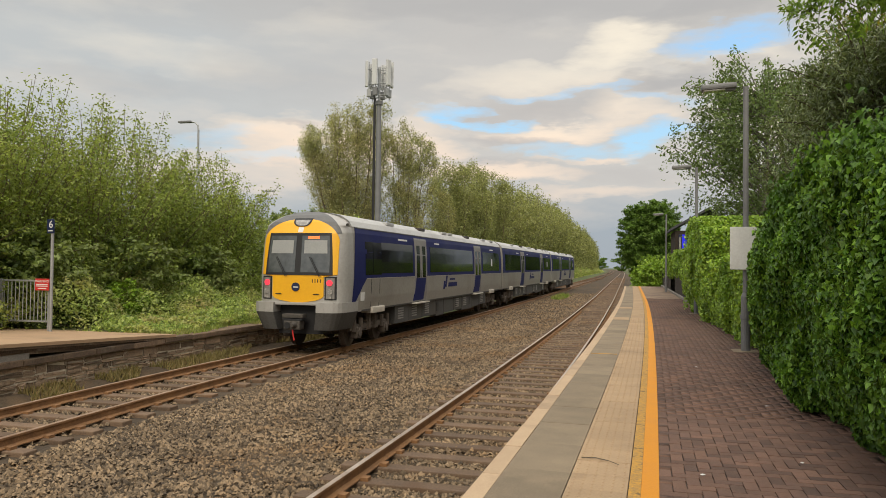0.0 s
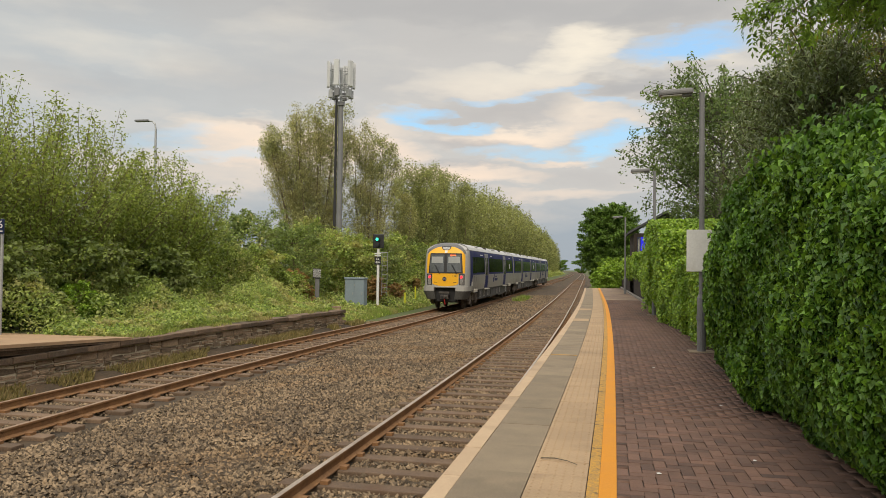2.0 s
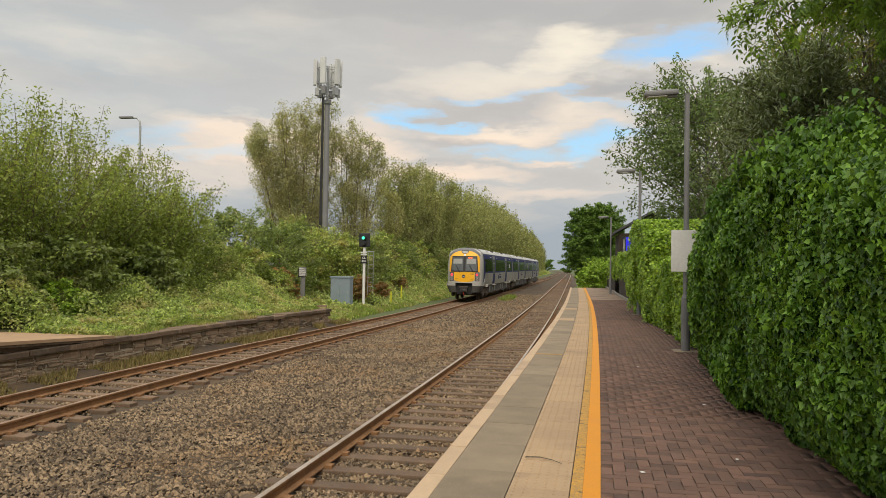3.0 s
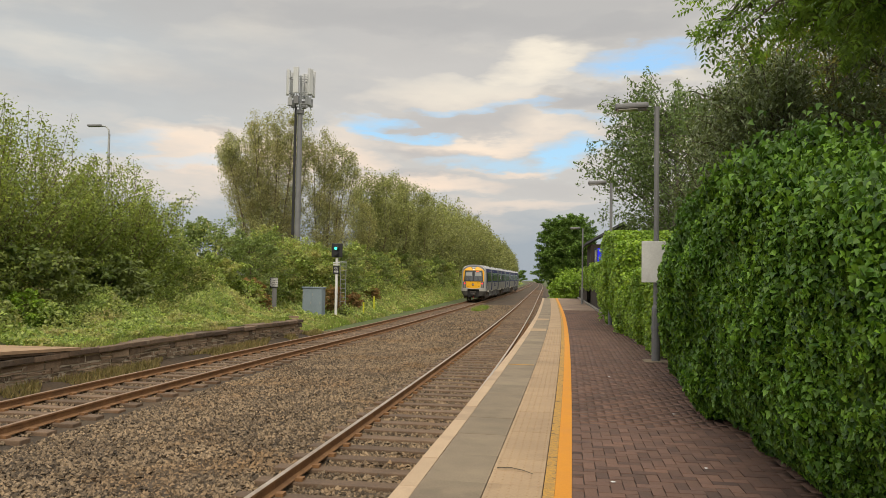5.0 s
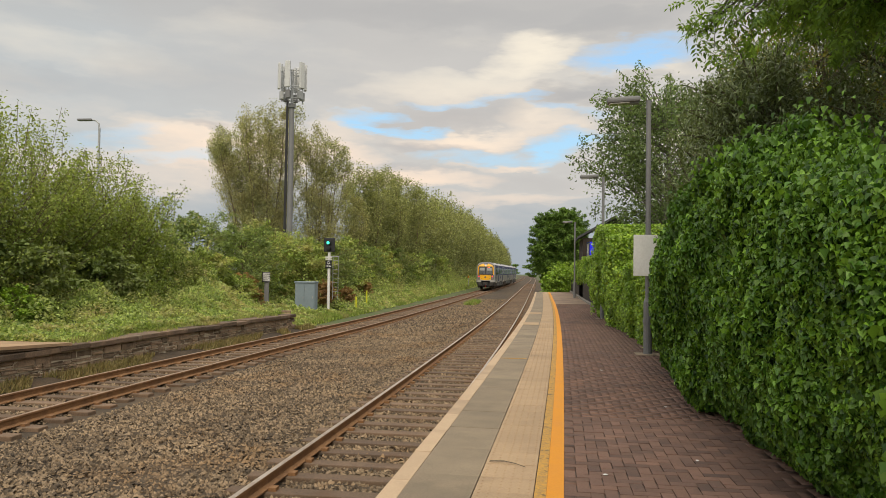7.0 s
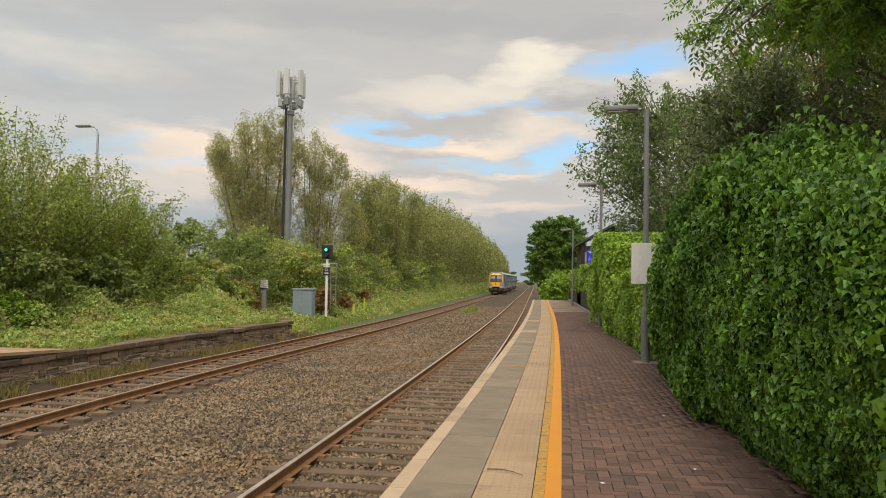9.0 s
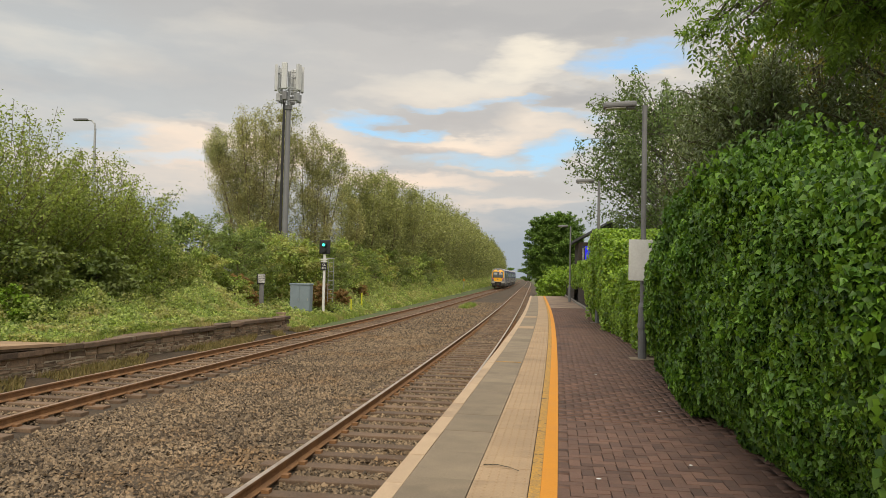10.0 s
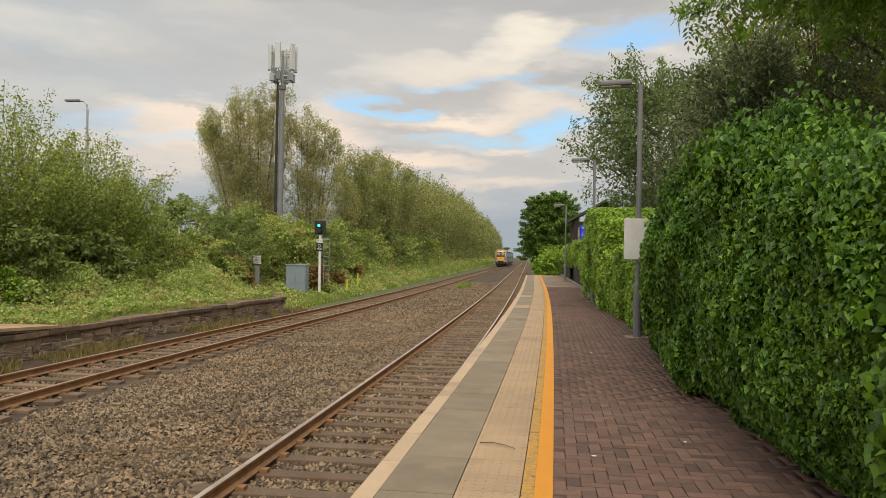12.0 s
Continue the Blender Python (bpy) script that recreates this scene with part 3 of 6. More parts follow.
track(NEAR_LINE, "rusty railway track on concrete sleepers beside the platform", RAIL_TOP, 11, 0.69, -0.012, bend)
track(FAR_LINE, "rusty brown railway track on sleepers with ballast between", RAIL_TOP_DULL, 12, 0.69, -0.005, far_bend)


def siding():
    root = thing("old_rails", pose(-12.45, 65.5, 0.08, 0, 0, -0.6), "two lengths of rusty old rail lying in the grass", "rail")
    for x, y0, y1 in ((-0.22, 0.0, 19.0), (0.25, 7.0, 25.0)):
        bm = boxed(x - 0.035, x + 0.035, y0, y1, -0.06, 0.0, bevel=0.01)
        box(bm, x - 0.012, x + 0.012, y0, y1, -0.16, -0.055)
        box(bm, x - 0.07, x + 0.07, y0, y1, -0.26, -0.158)
        part("rail", bm, RAIL_SIDE, root)


siding()


# ---- near platform ----
END = 66.0


def platform_bend(y):
    return -0.00043 * (40 - y) ** 2 if y < 40 else bend(y)


def platform_near():
    root = thing("platform_near", pose(0, 0, 0), "station platform with pale coping, grey and buff slabs and dark brick paving", "platform", kind="structure")
    ys = list(np.arange(-6, END + 0.1, 2.0)) + [END]
    x = EDGE
    part("platform_body", swept(bmesh.new(), [(0.05, -0.5), (0.05, TOP - 0.13), (3.9, TOP - 0.13), (3.9, -0.5)], ys, True, x, platform_bend), CONCRETE, root)
    part("bedding", swept(bmesh.new(), [(0.05, TOP - 0.129), (0.05, TOP - 0.016), (3.9, TOP - 0.016), (3.9, TOP - 0.129)], ys, True, x, platform_bend), JOINT, root)
    # rows of slabs, each its own piece
    def row(name, a, b, length, mat, height, start, studs=False, gap=0.004):
        count = int((END - start) / length)
        for i in range(count):
            y0 = start + i * length
            w = b - a
            key = (name, y0 < 24) if studs else name
            if key not in made:
                bm = boxed(0, w, 0, length - gap, height - 0.13 if name == "coping_stone" else height - 0.05, height, bevel=0.004)
                if studs and y0 < 24:
                    for u in range(6):
                        for v in range(max(2, int(length / 0.067))):
                            cx, cy = (u + 0.5) * w / 6, (v + 0.5) * length / int(length / 0.067)
                            bmesh.ops.create_cone(bm, cap_ends=True, segments=6, radius1=0.0125, radius2=0.008, depth=0.006, matrix=Matrix.Translation((cx, cy, height + 0.002)))
                me = bpy.data.meshes.new(name)
                bm.to_mesh(me), bm.free()
                me.materials.append(mat)
                made[key] = me
            ob = new(name, made[key])
            ob.parent = root
            turn = math.degrees(math.atan((platform_bend(y0) - platform_bend(y0 + length)) / length))
            ob.matrix_basis = pose(x + a + platform_bend(y0), y0, random.gauss(0, 0.0015), 0, 0, turn)
    made = {}
    row("coping_stone", -0.03, 0.115, 0.9, COPING, TOP, -5.2)
    row("grey_slab", 0.118, 0.622, 0.9, SLAB, TOP - 0.001, -5.0)
    row("tactile_slab", 0.628, 1.056, 0.40, TACTILE, TOP, -5.0, True)
    part("worn_line", swept(bmesh.new(), [(1.064, TOP - 0.03), (1.064, TOP + 0.001), (1.148, TOP + 0.001), (1.148, TOP - 0.03)], ys, True, x, platform_bend), YELLOW_WORN, root, "worn yellow line along the tactile slabs")
    part("yellow_line", swept(bmesh.new(), [(1.15, TOP - 0.03), (1.15, TOP + 0.008), (1.275, TOP + 0.008), (1.275, TOP - 0.03)], ys, True, x, platform_bend), YELLOW_LINE, root, "bright orange-yellow safety line")
    y = 13.9
    part("cross_line", boxed(x + platform_bend(y) + 0.13, x + platform_bend(y) + 0.60, y - 0.035, y + 0.035, TOP - 0.01, TOP + 0.003), YELLOW_WORN, root)
    for y in (23.2, 29.6):
        part("pale_slab", boxed(x + platform_bend(y) + 0.12, x + platform_bend(y) + 0.60, y, y + 1.1, TOP - 0.02, TOP + 0.004), TACTILE, root)
    # brick paving in herringbone
    U, g = 0.1, 0.006
    shapes = {}
    for key, w, d in (("along", 1, 2), ("across", 2, 1)):
        brick = boxed(g / 2, w * U - g / 2, g / 2, d * U - g / 2, TOP - 0.05, TOP, bevel=0.003)
        shapes[key] = bpy.data.meshes.new("brick")
        brick.to_mesh(shapes[key]), brick.free()
        shapes[key].materials.append(PAVER)
    base = np.array([(0, 0, -0.04), (1, 0, -0.04), (1, 1, -0.04), (0, 1, -0.04), (0, 0, 0), (1, 0, 0), (1, 1, 0), (0, 1, 0)], float)
    quad = np.array([(4, 5, 6, 7), (0, 1, 5, 4), (1, 2, 6, 5), (2, 3, 7, 6), (3, 0, 4, 7)])
    V, F, k = [], [], 0
    rng = np.random.default_rng(8)
    for i in range(int((40 - 3) / U)):
        for j in range(-1, 27):
            kind = (j - i) % 4
            if kind not in (0, 3):
                continue
            key, w, d = ("across", 2, 1) if kind == 0 else ("along", 1, 2)
            y0 = 3.0 + i * U
            px = x + platform_bend(y0) + 1.27 + j * U + rng.normal(0, 0.001)
            dz = rng.normal(0, 0.0011)
            if 4.7 <= y0 < 8.4 and 0 <= j < 17:
                ob = new("brick", shapes[key])
                ob.parent = root
                ob.matrix_basis = pose(px, y0, dz, 0, 0, rng.normal(0, 0.25))
            else:
                V.append(base * (w * U - g, d * U - g, 1) + (px + g / 2, y0 + g / 2, TOP + dz))
                F.append(quad + 8 * k)
                k += 1
    field = new("brick_field", raw_mesh("brick_field", np.concatenate(V), np.concatenate(F), PAVER_MANY))
    attach(field, root, kind="stuff")
    part("near_paving", swept(bmesh.new(), [(1.28, TOP - 0.03), (1.28, TOP), (3.9, TOP), (3.9, TOP - 0.03)], [-6, -3, 0, 2.99], True, x, platform_bend), PAVER, root)
    part("far_paving", swept(bmesh.new(), [(1.28, TOP - 0.03), (1.28, TOP), (3.9, TOP), (3.9, TOP - 0.03)], [40.1, 44, 48, 52.1, 56, 60, 64, END], True, x, platform_bend), FAR_PAVE, root, "pale worn paving at the far end")
    return root


platform_near()


# ---- far platform: a tarmac ramp end, then an overgrown rubble wall ----
FAR_EDGE = -10.92


def platform_far():
    root = thing("platform_far", pose(0, 0, 0), "old platform with a rubble stone face, overgrown past its fenced ramp", "platform", kind="structure")
    part("core", boxed(-18.5, FAR_EDGE - 0.012, -12, 31.2, -0.6, 0.475), MORTAR, root, "lime mortar backing")
    bm = bmesh.new()
    for y0, y1, z0, z1 in ((-12, 11.0, 0.97, 0.97), (11.0, 16.6, 0.97, 0.685)):
        q = [bm.verts.new(p) for p in ((-18.5, y0, z0), (FAR_EDGE + 0.12, y0, z0), (FAR_EDGE + 0.12, y1, z1), (-18.5, y1, z1))]
        w = [bm.verts.new(v.co - Vector((0, 0, 0.07))) for v in q]
        bm.faces.new(q), bm.faces.new(w[::-1])
        for i in range(4):
            bm.faces.new((q[i], w[i], w[(i + 1) % 4], q[(i + 1) % 4]))
    part("deck", bm, TARMAC, root, "pale buff tarmac deck")
    # thin oversailing courses under the deck's edge
    for i in range(3):
        bm = bmesh.new()
        for y0, y1, d0, d1 in ((-12, 11.0, 0.0, 0.0), (11.0, 16.2 - 1.1 * i, 0.0, 0.265 - 0.056 * i)):
            out_, za, zb = FAR_EDGE + 0.095 - 0.045 * i, 0.896 - 0.055 * i, 0.896 - 0.055 * (i + 1) + 0.006
            q = [bm.verts.new(p) for p in ((-13.0, y0, za - d0), (out_, y0, za - d0), (out_, y1, za - d1), (-13.0, y1, za - d1))]
            w = [bm.verts.new((v.co.x, v.co.y, v.co.z - (za - zb))) for v in q]
            bm.faces.new(q), bm.faces.new(w[::-1])
            for k in range(4):
                bm.faces.new((q[k], w[k], w[(k + 1) % 4], q[(k + 1) % 4]))
        part("edge_course", bm, OLD_COPING, root, "thin weathered edging course")
    part("deck_bed", boxed(-18.4, FAR_EDGE + 0.02, -12, 12.0, 0.47, 0.72), CONCRETE, root)
    part("soil", boxed(-18.5, FAR_EDGE - 0.35, 15.6, 31.0, 0.44, 0.62), GRASS_SOIL, root)
    rng = np.random.default_rng(21)
    # coping slabs
    y = -12.0
    while y < 31.2:
        w = rng.uniform(0.7, 1.3)
        dz = rng.normal(0, 0.012) - 0.02
        top = 0.63
        part("coping_slab", boxed(FAR_EDGE - 0.55, FAR_EDGE + 0.10 + rng.normal(0, 0.015), y, min(31.4, y + w) - 0.015, top - 0.13 + dz, top + dz, bevel=0.02), OLD_COPING, root)
        y += w
    # rubble in rough courses
    z = -0.35
    while z < 0.47:
        h = rng.uniform(0.11, 0.27)
        y = 3.0 + rng.uniform(0, 0.3)
        while y < 31.2:
            w = rng.uniform(0.14, 0.58) * (1.3 if h > 0.16 else 1.0)
            hh = min(h, 0.475 - z)
            if hh > 0.05:
                cut = [(z, hh)]
                if hh > 0.13 and rng.uniform() < 0.45:
                    f = rng.uniform(0.35, 0.65)
                    cut = [(z, hh * f), (z + hh * f, hh * (1 - f))]
                for z0, h0 in cut:
                    p = rng.uniform(0.0, 0.03)
                    bm = boxed(FAR_EDGE - 0.12, FAR_EDGE - 0.004 + p, y, y + w - 0.046, z0, z0 + h0 - 0.036, bevel=0.014)
                    skew = rng.normal(0, 0.12)
                    for v in bm.verts:
                        v.co += Vector((rng.normal(0, 0.010), rng.normal(0, 0.018) + skew * (v.co.z - z0), rng.normal(0, 0.014)))
                    part("stone", bm, STONE, root)
            y += w
        z += h
    for i in range(9):
        w, zz = rng.uniform(0.2, 0.45), -0.3 + 0.12 * i
        part("stone", boxed(FAR_EDGE - 0.5, FAR_EDGE - 0.1, 31.2, 31.32, zz, zz + 0.1, bevel=0.012), STONE, root)
    # carry the straight work round the line's curve
    for ob in list(root.children):
        ys = [v.co.y for v in ob.data.vertices]
        bm = bmesh.new()
        bm.from_mesh(ob.data)
        if max(ys) - min(ys) > 4:
            for y in np.arange(8.0, 34.0, 2.0):
                bmesh.ops.bisect_plane(bm, geom=bm.verts[:] + bm.edges[:] + bm.faces[:], plane_co=(0, y, 0), plane_no=(0, 1, 0))
        for v in bm.verts:
            v.co.x += far_edge(v.co.y) - (FAR_EDGE + 0.10)
        bm.to_mesh(ob.data)
        bm.free()
    return root


platform_far()


# ---- plants on the far side ----
def scatter(name, label, category, count, region, rise, leaf, mat, seed, size_noise=0.5, up=0.6, shape=0.55):
    """Low plants: leaves through a bumpy layer over the ground."""
    rng = np.random.default_rng(seed)
    x0, x1, y0, y1 = region
    x, y = rng.uniform(x0, x1, count), rng.uniform(y0, y1, count)
    lump = np.array([noise.noise((a * 0.55, b * 0.55, seed)) + 0.5 * noise.noise((a * 1.7, b * 1.7, seed + 9)) for a, b in zip(x, y)])
    z = np.array([rise(a, b) for a, b in zip(x, y)])
    keep = z[:, 0] > -50
    thick = z[:, 1] * np.clip(0.75 + size_noise * lump, 0.08, 2.0)
    zz = z[:, 0] + thick * rng.uniform(0.0, 1.0, count) ** 0.45
    at = np.stack([x, y, zz], 1)[keep]
    out = np.tile(np.array((0.25, -0.35, up)), (len(at), 1))
    return tagged(leaves(name, at, out, leaf, mat, None, rng, shape=shape), label, category, kind="stuff")


def over_bank(x, y):
    s = x - bend(y)
    if y < 31.5:
        if x > far_edge(y) - 0.65:
            return (-99, 0)
        if y < 16.4:
            return (0.7, 0.95) if x < -15.6 else (-99, 0)
        return (0.58, 0.28 + 1.5 * min(1, max(0, (far_edge(y) - 1.1 - x) / 4.0)))
    edge = -11.35 - 0.5 * noise.noise((0.0, y * 0.3, 7.0))
    if s > edge:
        return (-99, 0)
    k = min(1.0, (edge - s) / 4.5)
    if 33 < y < 44.5 and s > -16.6:
        k *= 0.3
    return (ground_height(x, y) - 0.02, 0.15 + 3.0 * k ** 1.2)


scatter("brambles", "sprawling pale green brambles and nettles on the old platform", "bramble", 72000, (-18.5, -11.2, 12, 33), over_bank, 0.11, BRAMBLE, 31, 0.95)
scatter("bank_undergrowth", "green undergrowth climbing the railway bank", "undergrowth", 82000, (-18.5, -11.2, 31, 130), over_bank, 0.17, BRAMBLE, 32, 0.9)
scatter("bank_undergrowth", "hazy green undergrowth along the distant bank", "undergrowth", 26000, (-20, -11.0, 130, 420), over_bank, 0.40, BRAMBLE, 33)


def grass(name, label, count, region, where, length, mat, seed):
    rng = np.random.default_rng(seed)
    x0, x1, y0, y1 = region
    x, y = rng.uniform(x0, x1, count), rng.uniform(y0, y1, count)
    z = np.array([where(a, b) for a, b in zip(x, y)])
    keep = z > -50
    x, y, z = x[keep], y[keep], z[keep]
    k = len(x)
    a = rng.uniform(0, 6.28, k)
    h = length * rng.uniform(0.4, 1.2, k)
    w = 0.012 + 0.05 * length
    dx, dy = np.cos(a) * w, np.sin(a) * w
    lean = rng.normal(0, 0.35, (k, 2)) * h[:, None]
    V = np.stack([np.stack([x - dx, y - dy, z], 1), np.stack([x + dx, y + dy, z], 1), np.stack([x + lean[:, 0], y + lean[:, 1], z + h], 1)], 1).reshape(-1, 3)
    tagged(new(name, raw_mesh(name, V, np.arange(3 * k).reshape(-1, 3), mat)), label, "grass", kind="stuff")


def verge(x, y):
    s = x - bend(y)
    if noise.noise((x * 0.5, y * 0.35, 2.0)) < -0.12:
        return -99
    return ground_height(x, y) if s < -11.25 and y > 32 else -99


def wall_foot(x, y):
    d = x - far_edge(y)
    if d < -0.05 or d > 0.75 or noise.noise((x * 0.8, y * 0.5, 5.0)) < -0.15 + 0.5 * d:
        return -99
    return ground_height(x, y) - 0.01


def deck_edge(x, y):
    d = far_edge(y) - x
    if d < 0.15 or d > 1.8 or (d < 0.5 and noise.noise((x, y * 0.7, 8.0)) < 0.05):
        return -99
    return 0.61


grass("verge_grass", "long green and straw grass beside the far line", 34000, (-14.5, -11.2, 32, 90), verge, 0.3, GRASS, 41)
grass("verge_grass", "green grass along the distant line", 16000, (-15.5, -11.4, 90, 330), verge, 0.8, GRASS, 42)
grass("dry_grass", "dry straw-coloured grass at the foot of the stone wall", 30000, (-11.5, -9.9, 9, 33), wall_foot, 0.17, DRY_GRASS, 43)
grass("platform_grass", "green grass on top of the old platform", 11000, (-13.2, -10.7, 16.5, 31.3), deck_edge, 0.14, GRASS, 44)
grass("weed_patch", "small green weeds between the tracks", 900, (-6.6, -5.6, 62, 70), lambda x, y: -0.22, 0.35, GRASS, 45)

# a row of tall willow bushes behind the old platform
random.seed(5)
for i, (x, y, h, r) in enumerate(((-19.6, 10.5, 8.5, 3.5), (-18.6, 14.5, 8.3, 3.3), (-19.3, 18.3, 8.5, 3.3), (-18.3, 21.6, 8.1, 3.1), (-18.9, 25.2, 7.8, 3.0),
                                  (-18.0, 28.2, 7.2, 2.6), (-18.8, 30.6, 5.9, 2.0), (-17.2, 33.0, 3.2, 1.6), (-23.0, 14.0, 9.1, 3.8), (-23.0, 22.0, 8.9, 3.8))):
    tree("willow_bush", "tall dense green willow bush behind the old platform", (x, y, 0.2), h + 0.35, r * 1.12, 100 + i, 155, 200 if x > -22 else 75, 0.118 if x > -22 else 0.16, WILLOW, TWIG, "fan", 0.12, 0.08,
         "bush", "willow bushes", clump=0.05, tops=2, tip=1.35)
# darker shrubs under them and by the signal
for i, (x, y, h, r, mat, lab) in enumerate((
        (-16.6, 13.5, 3.6, 1.9, SHRUB_DARK, "dark green shrub"), (-16.3, 17.5, 3.4, 1.9, SHRUB_DARK, "dark green shrub"), (-16.2, 21.3, 3.2, 1.8, SHRUB_DARK, "dark green shrub"),
        (-16.0, 25.3, 3.0, 1.7, SHRUB_DARK, "dark green shrub"), (-15.2, 19.6, 1.7, 0.8, HEDGE_LEAF, "small bright lime-green shrub"),
        (-16.8, 40.5, 4.9, 2.7, SHRUB_DARK, "rounded grey-green shrub"), (-15.4, 46.5, 4.5, 2.2, BRAMBLE, "rounded green shrub"),
        (-18.0, 45.5, 5.6, 2.8, BRAMBLE, "rounded green shrub"), (-15.2, 51.5, 4.7, 2.4, SHRUB_DARK, "dark green shrub"), (-15.6, 57.0, 5.2, 2.6, BRAMBLE, "rounded green shrub"),
        (-15.8, 63.0, 5.2, 2.7, SHRUB_DARK, "dark green shrub"), (-15.4, 69.5, 5.0, 2.6, BRAMBLE, "rounded green shrub"), (-15.6, 77.0, 5.2, 2.8, SHRUB_DARK, "dark green shrub"),
        (-15.4, 85.5, 5.0, 2.8, BRAMBLE, "rounded green shrub"), (-15.6, 95.0, 5.4, 3.0, SHRUB_DARK, "dark green shrub"), (-15.4, 106.0, 5.2, 3.0, BRAMBLE, "rounded green shrub"),
        (-18.6, 36.5, 5.2, 2.6, SHRUB_DARK, "rounded grey-green shrub"), (-20.4, 43.0, 6.2, 3.0, SHRUB_DARK, "rounded grey-green shrub"), (-17.6, 50.5, 5.6, 2.6, BRAMBLE, "rounded green shrub"),
        (-16.6, 35.0, 3.4, 2.0, BRAMBLE, "low green shrub"), (-15.2, 35.6, 2.0, 1.2, BRAMBLE, "low green shrub"),
        (-14.9, 36.6, 1.3, 0.7, RUSTY, "rust-coloured dock and dead bracken clump"), (-13.6, 45.2, 1.7, 0.9, RUSTY, "rust-coloured bracken clump"), (-12.9, 47.6, 1.2, 0.7, RUSTY, "rust-coloured bracken clump"), (-16.0, 37.8, 2.2, 1.0, RUSTY, "rust-coloured bracken clump"), (-14.0, 57.0, 1.5, 0.9, RUSTY, "rust-coloured bracken clump"))):
    tree("shrub", lab + " on the bank", (x, y, 0.3), h, r, 140 + i, 75, (110 if y < 60 else 60) if h > 2 else 60, (0.175 if y < 60 else 0.24) if h > 2 else 0.13, mat, TWIG, "round", 0.07, 0.0, "shrub", "bank shrubs", clump=0.07)
# the tall tree by the mast
rng = np.random.default_rng(169)
spread = [(dx, rng.uniform(-1.6, 1.6), (15.1 - 0.035 * abs(dx) ** 2.6) * rng.uniform(0.88, 1.03)) for dx in np.linspace(-5.0, 2.6, 17)]
spired_tree("tall_willow", "tall many-stemmed willow in thin spring leaf beside the mast", (-22.2, 57.5, 0.3), spread, 170, 46, 85, 0.15, WILLOW_THIN, TWIG, 0.10, "", 3.3, 0.30, 0.05)
spread = [(dx, rng.uniform(-1.0, 1.0), (13.9 - 0.45 * abs(dx) ** 1.7) * rng.uniform(0.9, 1.03)) for dx in np.linspace(-1.4, 2.4, 8)]
spired_tree("tall_willow", "slimmer upright willow in thin leaf beside the mast", (-18.5, 58.8, 0.3), spread, 171, 44, 80, 0.15, WILLOW_THIN, TWIG, 0.09, "", 2.8, 0.28, 0.05)
spired_tree("tall_willow", "low thin willow between the taller trees", (-16.9, 63.5, 0.3), ((-0.5, 0, 9.0), (0.5, 0.4, 8.4), (1.1, -0.4, 7.6)), 172, 45, 70, 0.14, WILLOW_THIN, TWIG, 0.07, "", 2.3, 0.28, 0.06)
# the long row beyond it
for i, (x, y, h) in enumerate(((-17.6, 71.5, 12.4), (-16.8, 77.5, 12.2), (-18.2, 83.5, 13.8), (-16.9, 90.0, 13.4))):
    spired_tree("poplar", "slender olive-green poplar in the trackside row", (x, y, 0.3),
                ((-1.6, 0.3, h * 0.92), (0.1, -0.3, h), (1.2, 0.5, h * 0.93), (2.0, -0.8, h * 0.78), (-0.6, -1.7, h * 0.8), (0.9, 1.6, h * 0.96)), 180 + i, 42, 70, 0.21, POPLAR, TWIG, 0.1,
                "trackside poplars", 3.0, 0.4, 0.02)
protos = [tree("poplar", "slender olive-green poplar in the trackside row", (-17.5, 99.0 + 7 * i, 0.3), 14.2 + 0.7 * i, 3.6, 190 + i, 95, 95, 0.32, POPLAR, TWIG, "fan", 0.2, 0.06,
               group="trackside poplars", clump=0.05, tip=1.3) for i in range(3)]
thin = tree("poplar", "hazy olive poplar far along the trackside row", (-18.6, 172.0, 0.3), 14.8, 3.8, 195, 60, 60, 0.5, POPLAR, TWIG, "fan", 0.2, 0.06, group="trackside poplars", clump=0.055, tip=1.3)
rng = np.random.default_rng(77)
y = 119.0
while y < 400:
    ob = copy_thing(protos[int(rng.integers(3))] if y < 170 else thin, pose(-17.4 + bend(y) + rng.normal(0, 0.7), y, 0.3, 0, 0, rng.uniform(0, 360)))
    ob.scale = [rng.uniform(0.98, 1.14) * 1.06] * 3
    y += rng.uniform(5.0, 7.5) * (1 if y < 200 else 1.7)

